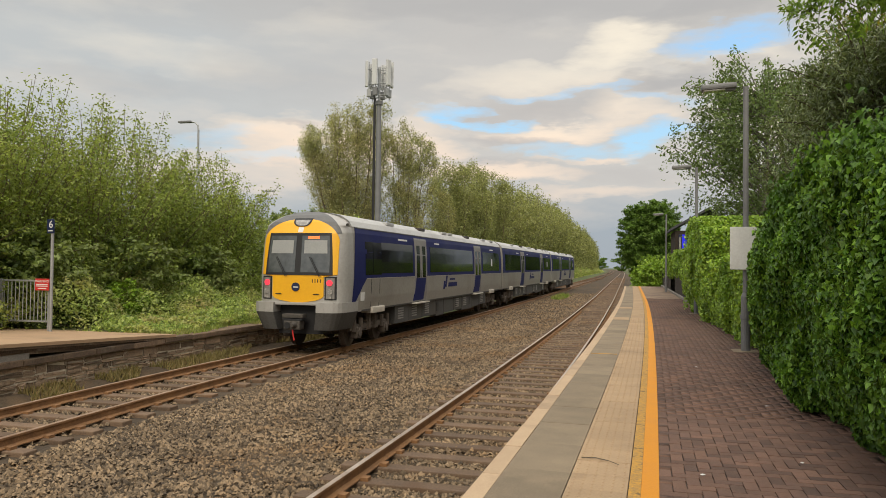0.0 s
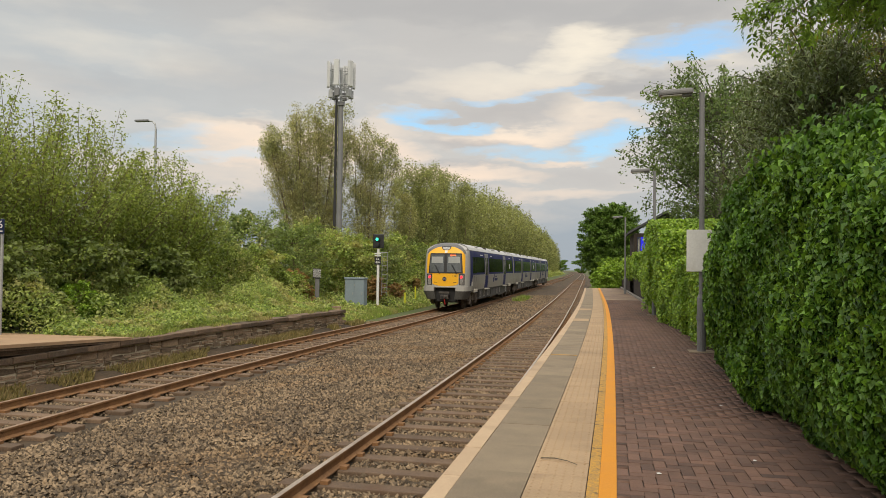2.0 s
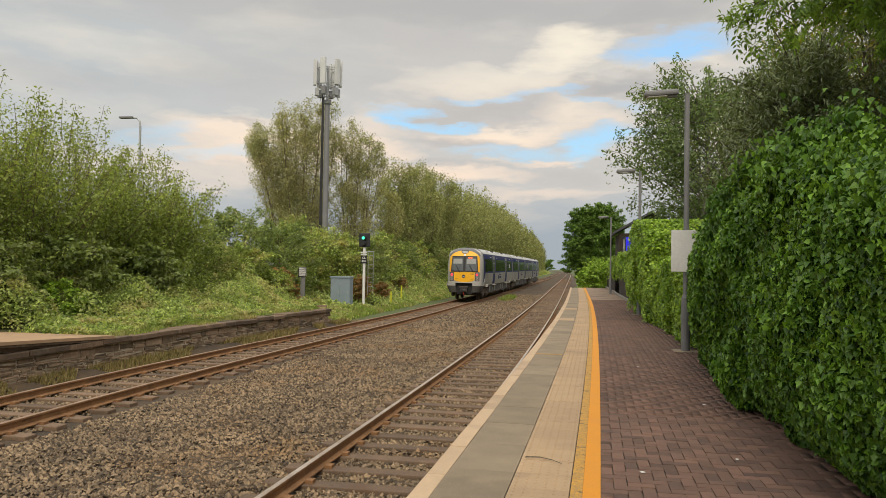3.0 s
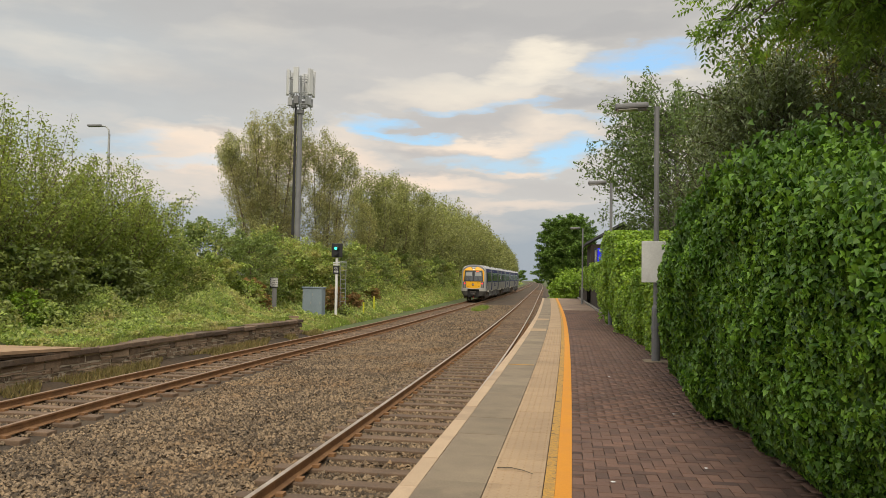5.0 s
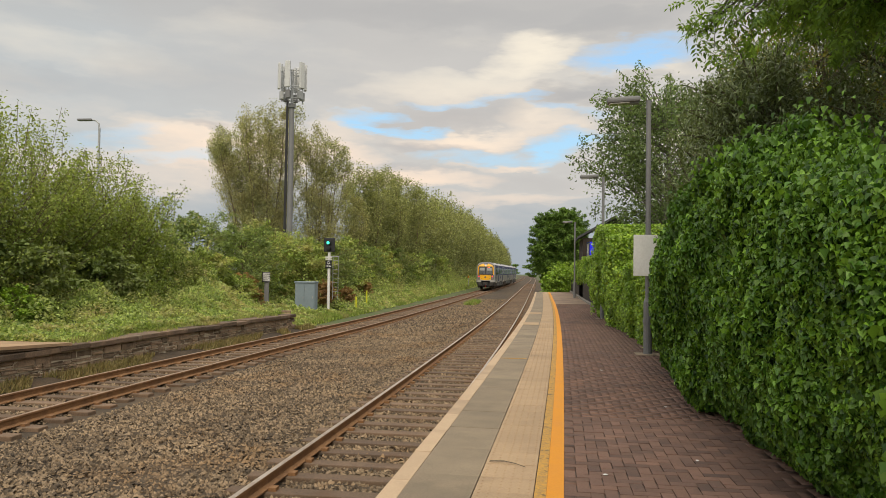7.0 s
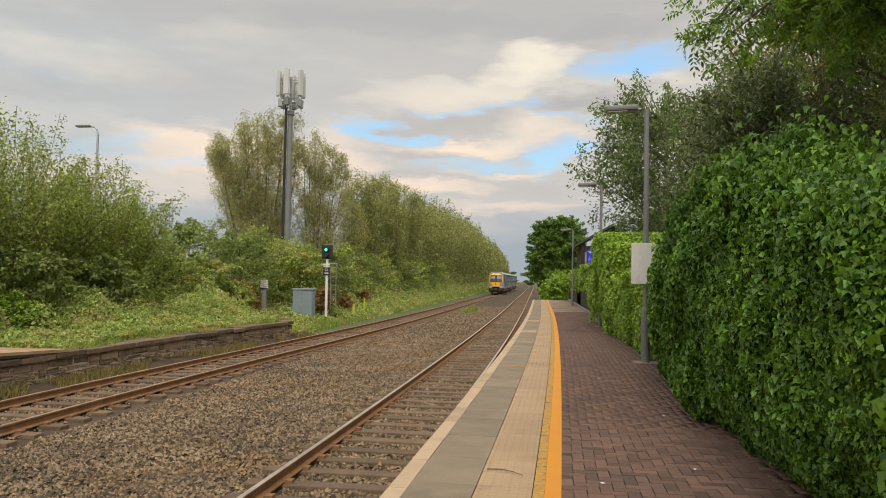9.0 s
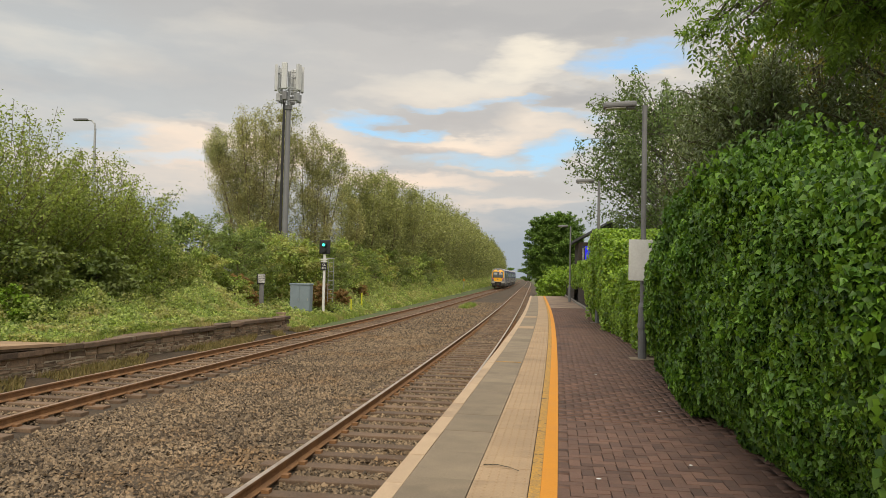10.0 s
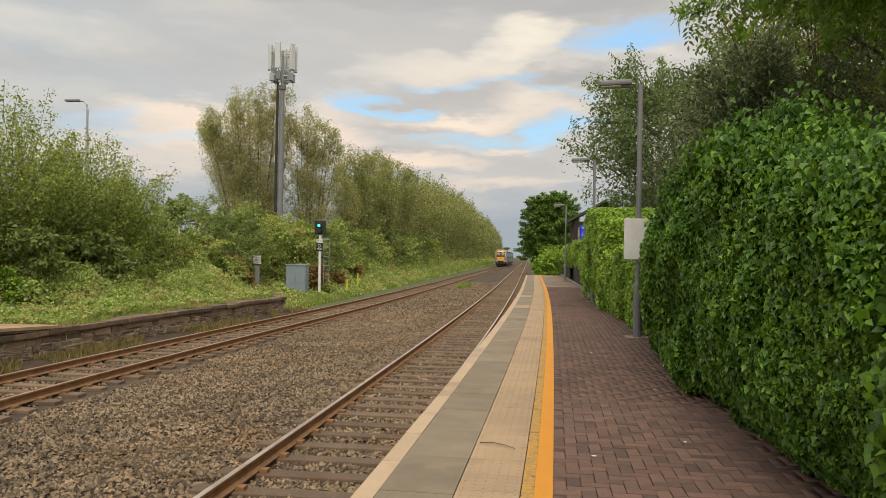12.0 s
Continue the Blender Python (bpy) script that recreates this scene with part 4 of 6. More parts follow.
# ---- ivy, hedge and trees beside the near platform ----
def ivy_wall():
    """A tall wall grown over with ivy: leaf on leaf over a lumpy face."""
    root = thing("ivy_wall", pose(0, 0, 0), "tall wall smothered in glossy green ivy beside the platform", "ivy", kind="structure")
    part("wall_behind", boxed(2.75, 3.0, -4, 40, 0.5, 2.4), TIMBER, root)
    rng = np.random.default_rng(51)

    def face(count, y0, y1):
        """Points over hanging lobes: deep between them, full on their bellies."""
        y = rng.uniform(y0, y1, count)
        u = rng.uniform(0, 1, count)
        top = np.interp(y, [3, 5, 6.5, 8, 9.2, 11, 13, 15.5], [2.95, 3.2, 3.5, 3.85, 3.75, 3.45, 3.3, 3.2]) + np.array([0.42 * noise.noise((v * 0.8, 0, 1)) + 0.25 * noise.noise((v * 2.3, 3, 1)) for v in y]) + rng.exponential(0.07, count)
        foot = TOP + 0.05 + np.array([0.09 * noise.noise((v * 1.6, 5, 2)) for v in y])
        z = foot + (top - foot) * u
        lump = np.array([noise.noise((a * 0.8, b * 0.7, 3.0)) * 0.20 + noise.noise((a * 2.4, b * 1.3, 7.0)) * 0.20 + noise.noise((a * 5.5, b * 3.4, 5.0)) * 0.10 for a, b in zip(y, z)])
        x = np.interp(y, [-4, 3, 5, 6, 7, 9, 11, 12.2, 13.5, 16], [1.85, 1.75, 1.66, 1.64, 1.63, 1.65, 1.66, 1.82, 2.06, 2.3]) + 0.26
        x = x - 0.24 * np.sin(u * math.pi) - lump + np.where(u > 0.88, (u - 0.88) * 5, 0) + np.where(u < 0.1, (0.1 - u) * 1.6, 0) + rng.exponential(0.075, count)
        return np.stack([x, y, z], 1)

    # five-pointed leaves near by, folded ones farther off
    for count, y0, y1, size, shape in ((108000, 4.2, 10.6, 0.058, ((0, 0.42, -0.05), (-0.5, 0.22, 0.05), (-0.30, -0.12, 0.12), (0, -0.66, -0.10), (0.30, -0.12, 0.12), (0.5, 0.22, 0.05))),
                                       (52000, 10.6, 15.8, 0.066, ((0, 0.42, -0.05), (-0.46, 0.08, 0.10), (0, -0.66, -0.08), (0.46, 0.08, 0.10))),
                                       (15000, -3.5, 4.2, 0.08, ((0, 0.42, -0.05), (-0.46, 0.08, 0.10), (0, -0.66, -0.08), (0.46, 0.08, 0.10)))):
        at = face(count, y0, y1)
        nrm = np.array((-0.85, -0.40, 0.18)) + rng.normal(0, 0.58, (count, 3))
        nrm /= np.linalg.norm(nrm, axis=1, keepdims=True)
        run = np.array((-0.15, 0.0, -1.0)) + rng.normal(0, 0.40, (count, 3))
        side = np.cross(nrm, run)
        side /= np.linalg.norm(side, axis=1, keepdims=True)
        run = np.cross(side, nrm)
        s = (size * rng.uniform(0.5, 1.45, count) * np.interp(at[:, 1], [4, 6.5, 9], [0.74, 0.86, 1.0]))[:, None]
        k = len(shape)
        V = np.stack([at + side * a * s - run * b * s + nrm * c * s for a, b, c in shape], 1).reshape(-1, 3)
        idx = k * np.arange(count)[:, None]
        F = np.concatenate([idx + np.array((0, 1, 2, 3)), idx + np.array((0, 3, 4, 5))]) if k == 6 else idx + np.array((0, 1, 2, 3))
        attach(new("ivy_leaves", raw_mesh("ivy_leaves", V, F, IVY)), root, "glossy pointed ivy leaves", "stuff")


ivy_wall()


def hedge(name, label, x0, x1, y0, y1, top, count, leaf, mat, seed, bottom=TOP, dome=0.0):
    """A clipped but uneven hedge: woody stems inside, leaves through its skin."""
    root = thing(name, pose(0, 0, 0), label, "hedge")
    rng = np.random.default_rng(seed)
    stems = []
    for y in np.arange(y0 + 0.3, y1, 0.7):
        stems.append(shoot(((x0 + x1) / 2 + 0.2, y, bottom - 0.1), ((x0 + x1) / 2 + rng.normal(0, 0.2), y + rng.normal(0, 0.2), top - 0.4), 0, rng, 6))
    v, f = tubes(stems, [np.linspace(0.03, 0.01, 6)] * len(stems), 4)
    attach(new("woody_core", raw_mesh("woody_core", v, f, TWIG, True)), root)
    y = rng.uniform(y0, y1, count)
    a = rng.uniform(0, 1, count)
    tz = top + np.array([0.38 * noise.noise((v * 0.45, seed, 0)) + 0.14 * noise.noise((v * 1.6, seed, 4)) for v in y])
    tz = tz - dome * np.abs((y - (y0 + y1) / 2) / ((y1 - y0) / 2)) ** 3
    on_top = rng.uniform(0, 1, count) < 0.35
    z = np.where(on_top, tz, bottom + (tz - bottom) * a)
    lump = np.array([noise.noise((p * 0.8, q * 0.8, seed)) * 0.3 + noise.noise((p * 2.2, q * 1.8, seed)) * 0.16 for p, q in zip(y, z)])
    x = np.where(on_top, rng.uniform(x0, x1, count), x0 - lump + 0.25 * (1 - np.sin(a * 3.14)) + rng.exponential(0.12, count))
    ends = np.minimum(y - y0, y1 - y) < 0.6
    x = np.where(ends & ~on_top, rng.uniform(x0, x1, count), x)
    z = z - np.where(on_top, rng.exponential(0.08, count), 0)
    out = np.where(on_top[:, None], np.array((-0.2, -0.3, 0.9)), np.array((-0.8, -0.4, 0.45)))
    leaves("foliage", np.stack([x, y, z], 1), out, leaf, mat, root, rng, shape=0.75)
    return root


hedge("hedge", "bright green ivy-clad hedge beside the platform, past the lamp post", 2.12, 3.6, 15.6, 24.0, 2.72, 30000, 0.088, HEDGE_LEAF, 61)
hedge("hedge", "tall bright green hedge clump overhanging the platform fence", 1.95, 4.4, 22.6, 30.5, 4.25, 36000, 0.105, HEDGE_LEAF, 62, TOP, 1.2)
hedge("hedge", "bright green hedge above the dark fence", 2.5, 4.8, 33.0, 65.0, 3.45, 36000, 0.165, HEDGE_LEAF, 63, TOP + 0.85)
for i, (x, y, h, r) in enumerate(((1.3, 68.6, 3.4, 1.5), (0.9, 71.0, 3.0, 1.4), (2.6, 70.0, 3.8, 1.6), (1.6, 74.5, 3.6, 1.7), (2.6, 79.0, 4.0, 2.0), (2.2, 86.0, 4.2, 2.2))):
    tree("end_bush", "rounded bright green bush at the platform's end", (x, y, -0.2), h, r, 260 + i, 60, 90, 0.2, HEDGE_LEAF, TWIG, "round", 0.06, 0.0, "bush", "end bushes", clump=0.07)

tree("birch_tree", "tall birch with drooping grey-green foliage behind the hedge", (5.3, 36.0, 0.0), 12.9, 3.9, 201, 150, 190, 0.17, BIRCH, BIRCH_BARK, "round", 0.2, 0.22, droop=0.5, clump=0.04)
tree("birch_tree", "tall birch with drooping foliage behind the hedge", (7.6, 29.0, 0.0), 11.8, 3.2, 202, 120, 200, 0.15, BIRCH, BIRCH_BARK, "round", 0.2, 0.15, droop=0.4, clump=0.045)
tree("dark_shrub", "dense dark willow shrub leaning over the ivy", (3.75, 12.6, 0.4), 6.3, 1.55, 203, 150, 260, 0.115, DARK_TREE, BARK, "round", 0.12, 0.3, "shrub", droop=0.12, clump=0.055, blade=0.22)
tree("dark_shrub", "dense dark shrub with yellowing sprays behind the ivy", (5.6, 19.5, 0.4), 8.4, 2.8, 204, 130, 190, 0.15, DARK_TREE, BARK, "fan", 0.14, 0.2, "shrub", clump=0.055, blade=0.3)
tree("dark_shrub", "dense dark shrub behind the ivy", (5.6, 11.0, 0.4), 6.6, 2.2, 205, 120, 200, 0.12, DARK_TREE, BARK, "round", 0.14, 0.3, "shrub", droop=0.1, clump=0.06, blade=0.25)
tree("round_tree", "rounded dark green sycamore at the end of the platform", (2.5, 104.0, -0.2), 12.2, 4.9, 206, 330, 200, 0.30, SYCAMORE, BARK, "round", 0.3, 0.12, clump=0.05)
tree("round_tree", "low bushy tree beyond the platform", (4.6, 128.0, -0.2), 8.0, 5.0, 207, 80, 120, 0.4, SYCAMORE, BARK, "round", 0.25, 0.05, clump=0.06)
for i, (x, y) in enumerate(((9.0, 48.0), (11.0, 40.0), (9.5, 60.0), (8.0, 80.0), (9.0, 22.0), (9.0, 14.0))):
    tree("background_tree", "dark leafy tree behind the hedges", (x, y, 0), 8.5 if y > 30 else 9.0, 3.2, 210 + i, 80, 130, 0.24, BIRCH, BARK, "round", 0.2, 0.1, clump=0.06)

# the far end of the line: low trees on the skyline
far_tree = tree("distant_tree", "low hazy tree on the skyline past the line's end", (-24.0, 520.0, 0.0), 11.0, 9.0, 240, 45, 60, 1.1, SYCAMORE, BARK, "round", 0.4, 0.0, clump=0.07, group="skyline trees")
for i, (x, y) in enumerate(((-8, 560), (10, 540), (28, 520), (46, 530), (-40, 540), (64, 500), (20, 420), (34, 400), (16, 300), (13, 240), (11, 190), (12, 165))):
    copy_thing(far_tree, pose(x, y, 0, 0, 0, 47 * i))


def ash_tree():
    """Boughs reaching out over the ivy, hung with compound leaves."""
    rng = np.random.default_rng(230)
    root = thing("ash_tree", pose(0, 0, 0), "leafy ash with dark boughs hanging over the platform", "tree")
    trunk = shoot((5.4, 9.2, 0.4), (4.9, 8.9, 9.0), 0, rng, 9, 0.015)
    v, f = tubes([trunk], [np.linspace(0.2, 0.08, 9)], 9)
    new("trunk", raw_mesh("trunk", v, f, BARK, True)).parent = root
    twigs, thick, at, way = [], [], [], []
    for i in range(84):
        start = trunk[4 + int(rng.integers(4))]
        q = rng.uniform(0, 1)
        # the nearest tips, out of view, are added to shade the ivy below
        tip = np.array((1.95 + 2.5 * q, rng.uniform(2.5, 11.2), 5.75 + rng.uniform(-0.15, 1.6) - 0.75 * q))
        if tip[1] < 7.2:
            tip += (0.35, 0, 0.25)
        bough = shoot(start, tip, 0.55, rng, 9, 0.03)
        v, f = tubes([bough], [np.linspace(0.05, 0.010, 9)], 6)
        new("bough", raw_mesh("bough", v, f, BARK, True)).parent = root
        for k in range(22):
            t = rng.uniform(0.35, 1.0)
            j = min(7, int(t * 8))
            a = bough[j] + (bough[j + 1] - bough[j]) * (t * 8 - j)
            d = rng.normal(0, 1, 3) * (0.6, 0.6, 0.35) + (bough[8] - bough[5]) * 0.6 + np.array((0, 0, -0.12))
            d = d / np.linalg.norm(d) * rng.uniform(0.18, 0.42)
            p = shoot(a, a + d, 0.04, rng, 4, 0.05)
            twigs.append(p)
            thick.append(np.linspace(0.007, 0.003, 4))
            for m in range(4):
                at.append(p[m if m else 3])
                way.append(d + rng.normal(0, 0.22, 3))
    v, f = tubes(twigs, thick, 3)
    new("branchwork", raw_mesh("branchwork", v, f, BARK, True)).parent = root
    at, way = np.array(at), np.array(way)
    pinnate("crown", at, way, rng.uniform(0.16, 0.26, len(at)), 0.085, ASH, root, rng)
    return root


ash_tree()
tree("ash_tree", "ash branches with yellowing leaves above the ivy", (5.4, 13.6, 0.0), 8.6, 2.3, 231, 70, 110, 0.10, YELLOWING, BARK, "round", 0.1, 0.5, droop=0.2, clump=0.04)


# ---- the train ----
CAR, GAP = 24.1, 0.5
TRAIN_YELLOW = material("train_yellow", (0.86, 0.45, 0.012), (0.80, 0.40, 0.012), 0.42, scale=1.0, fine=15.0, bump=0.01, stain=(0.62, 0.33, 0.03), stain_at=(0.6, 0.85))
TRAIN_SILVER = material("train_silver", (0.34, 0.322, 0.29), (0.27, 0.256, 0.23), 0.45, metal=0.2, scale=0.7, fine=12.0, bump=0.01, stain=(0.17, 0.15, 0.125), stain_at=(0.5, 0.85), spec=0.35)
TRAIN_CAB = material("cab_silver", (0.42, 0.41, 0.39), (0.35, 0.34, 0.32), 0.42, metal=0.2, scale=0.7, fine=12.0, bump=0.01, stain=(0.3, 0.28, 0.25), stain_at=(0.55, 0.85))
BROW_GREY = material("brow_grey", (0.135, 0.135, 0.132), (0.10, 0.10, 0.098), 0.45, scale=1.0, fine=15.0, bump=0.01)
TRAIN_ROOF = material("train_roof", (0.52, 0.52, 0.51), (0.42, 0.42, 0.41), 0.5, scale=0.7, fine=12.0, bump=0.02, stain=(0.3, 0.29, 0.27), stain_at=(0.5, 0.8))
TRAIN_BLUE = material("train_blue", (0.012, 0.018, 0.105), (0.010, 0.015, 0.085), 0.5, scale=0.8, fine=12.0, bump=0.01, spec=0.1)
TRAIN_SKIRT = material("train_skirt", (0.080, 0.078, 0.074), (0.050, 0.047, 0.044), 0.7, scale=1.2, fine=20.0, bump=0.05, stain=(0.07, 0.052, 0.036))
COUPLER = material("grimy_steel", (0.085, 0.074, 0.062), (0.045, 0.040, 0.035), 0.75, scale=4.0, fine=30.0, bump=0.15)
BOGIE = material("dusty_bogie", (0.13, 0.10, 0.075), (0.06, 0.048, 0.04), 0.85, scale=3.0, fine=25.0, bump=0.2)
DOOR_GREY = material("door_grey", (0.25, 0.24, 0.225), (0.20, 0.19, 0.18), 0.45, scale=1.0, fine=15.0, bump=0.01, spec=0.3)
GLASS = material("dark_train_glass", (0.008, 0.010, 0.010), (0.005, 0.006, 0.007), 0.10, scale=1.0, bump=0.0, spec=0.22)
SCREEN = material("windscreen_glass", (0.115, 0.125, 0.13), (0.06, 0.068, 0.072), 0.2, scale=1.2, fine=4.0, bump=0.0, spec=0.8)
BLIND_SHEEN = material("pale_blind_sheen", (0.34, 0.35, 0.34), (0.28, 0.29, 0.285), 0.6, scale=2.0, bump=0.01)
RUBBER = material("black_rubber", (0.016, 0.016, 0.018), None, 0.6, scale=3.0, bump=0.02)
LAMP_RED = glowing("red_tail_lamp", (0.9, 0.03, 0.05), 1.3)
LAMP_CLEAR = material("clear_headlamp", (0.42, 0.41, 0.38), (0.25, 0.24, 0.23), 0.25, metal=0.3, scale=8.0, bump=0.0)
DISPLAY = glowing("orange_display", (1.0, 0.14, 0.03), 2.0)
PALE_STEEL = material("pale_steel", (0.58, 0.54, 0.47), (0.45, 0.41, 0.35), 0.5, scale=3.0, bump=0.03)

SECTION = [(1.17, 0.38), (1.26, 0.75), (1.33, 1.10), (1.37, 1.50), (1.38, 2.10), (1.36, 2.90), (1.31, 3.45), (1.26, 3.62), (1.14, 3.80), (0.90, 3.95), (0.5, 4.04), (0.0, 4.07)]


def half_width(z):
    return float(np.interp(z, [p[1] for p in SECTION], [p[0] for p in SECTION]))


def nose_y(x, z):
    """How far back the rear face lies at (x, z)."""
    back = 0.85
    front = float(np.interp(z, [0.4, 1.4, 2.2, 3.4, 3.75, 3.95, 4.07], [0.02, 0.0, 0.0, 0.14, 0.30, 0.52, 0.84]))
    w = max(0.02, half_width(z) if z < 3.62 else 1.30 * math.sqrt(max(0.0, 1 - ((z - 3.1) / 0.98) ** 2)) * 1.18)
    s = min(1.0, abs(x) / w) ** (1 / 0.5)
    return back - (back - front) * math.sqrt(max(0.0, 1 - s * s)) ** 0.5


def face_panel(name, rows, mat, parent, proud, label="", cols=14):
    """A sheet that follows the rear face; rows of (z, x from, x to)."""
    bm = bmesh.new()
    grid = []
    for z, a, b in rows:
        grid.append([bm.verts.new((a + (b - a) * i / cols, nose_y(a + (b - a) * i / cols, z) - proud, z)) for i in range(cols + 1)])
    for p, q in zip(grid, grid[1:]):
        for i in range(cols):
            bm.faces.new((p[i], p[i + 1], q[i + 1], q[i]))
    edge = bmesh.ops.extrude_face_region(bm, geom=list(bm.faces))
    for v in edge["geom"]:
        if isinstance(v, bmesh.types.BMVert):
            v.co.y += proud + 0.03
    return part(name, bm, mat, parent, label)


def side_sheet(profile, y0, y1, side, proud=0.0, slant=0.0):
    """A strip of the car's side between heights, following its section."""
    bm = bmesh.new()
    rings = []
    for z in profile:
        s = slant * (profile[-1] - z)
        rings.append([bm.verts.new((side * (half_width(z) + proud), y, z)) for y in (y0 + s, y1 + s)])
    for a, b in zip(rings, rings[1:]):
        bm.faces.new((a[0], a[1], b[1], b[0]))
    made = bmesh.ops.extrude_face_region(bm, geom=list(bm.faces))
    for v in made["geom"]:
        if isinstance(v, bmesh.types.BMVert):
            v.co.x -= side * 0.04
    return bm


def bogie(car, y):
    root = part("bogie", boxed(-0.95, 0.95, -0.2, 0.2, 0.45, 0.75, bevel=0.03), BOGIE, car, "dusty brown bogie", pose(0, y, 0))
    for s in (-1, 1):
        bm = bmesh.new()
        box(bm, s * 1.08 - 0.07, s * 1.08 + 0.07, -1.75, 1.75, 0.52, 0.70, bevel=0.03)
        for w in (-1.2, 1.2):
            box(bm, s * 1.12 - 0.11, s * 1.12 + 0.11, w - 0.2, w + 0.2, 0.28, 0.62, bevel=0.04)
            rod(bm, (s * 1.16, w, 0.45), (s * 1.27, w, 0.45), 0.13, 0.12, 10)
            for k in (-0.28, 0.28):
                rod(bm, (s * 1.15, w + k, 0.5), (s * 1.15, w + k, 0.88), 0.09, 0.09, 8)
        rod(bm, (s * 1.13, -0.5, 0.78), (s * 1.13, 0.6, 0.5), 0.05, 0.05, 6)
        rod(bm, (s * 1.13, -0.25, 0.5), (s * 1.13, -0.25, 1.0), 0.12, 0.12, 8)
        rod(bm, (s * 1.13, 0.25, 0.5), (s * 1.13, 0.25, 1.0), 0.12, 0.12, 8)
        part("bogie_frame", bm, BOGIE, root)
    for w in (-1.2, 1.2):
        bm = rods(((-0.95, 0, 0), (0.95, 0, 0), 0.08))
        for s in (-1, 1):
            rod(bm, (s * 0.77, 0, 0), (s * 0.90, 0, 0), 0.42, 0.42, 20)
            rod(bm, (s * 0.73, 0, 0), (s * 0.77, 0, 0), 0.45, 0.45, 20)
            for k in range(4):
                box(bm, s * 0.9 - 0.015, s * 0.9 + 0.015, 0.2 * math.cos(k * 1.57) - 0.05, 0.2 * math.cos(k * 1.57) + 0.05, 0.2 * math.sin(k * 1.57) - 0.05, 0.2 * math.sin(k * 1.57) + 0.05)
        wheelsets.append(part("wheelset", bm, BOGIE, root, "steel wheelset", pose(0, w, 0.45)))
        wheelsets[-1]["axle_y"] = w


wheelsets = []


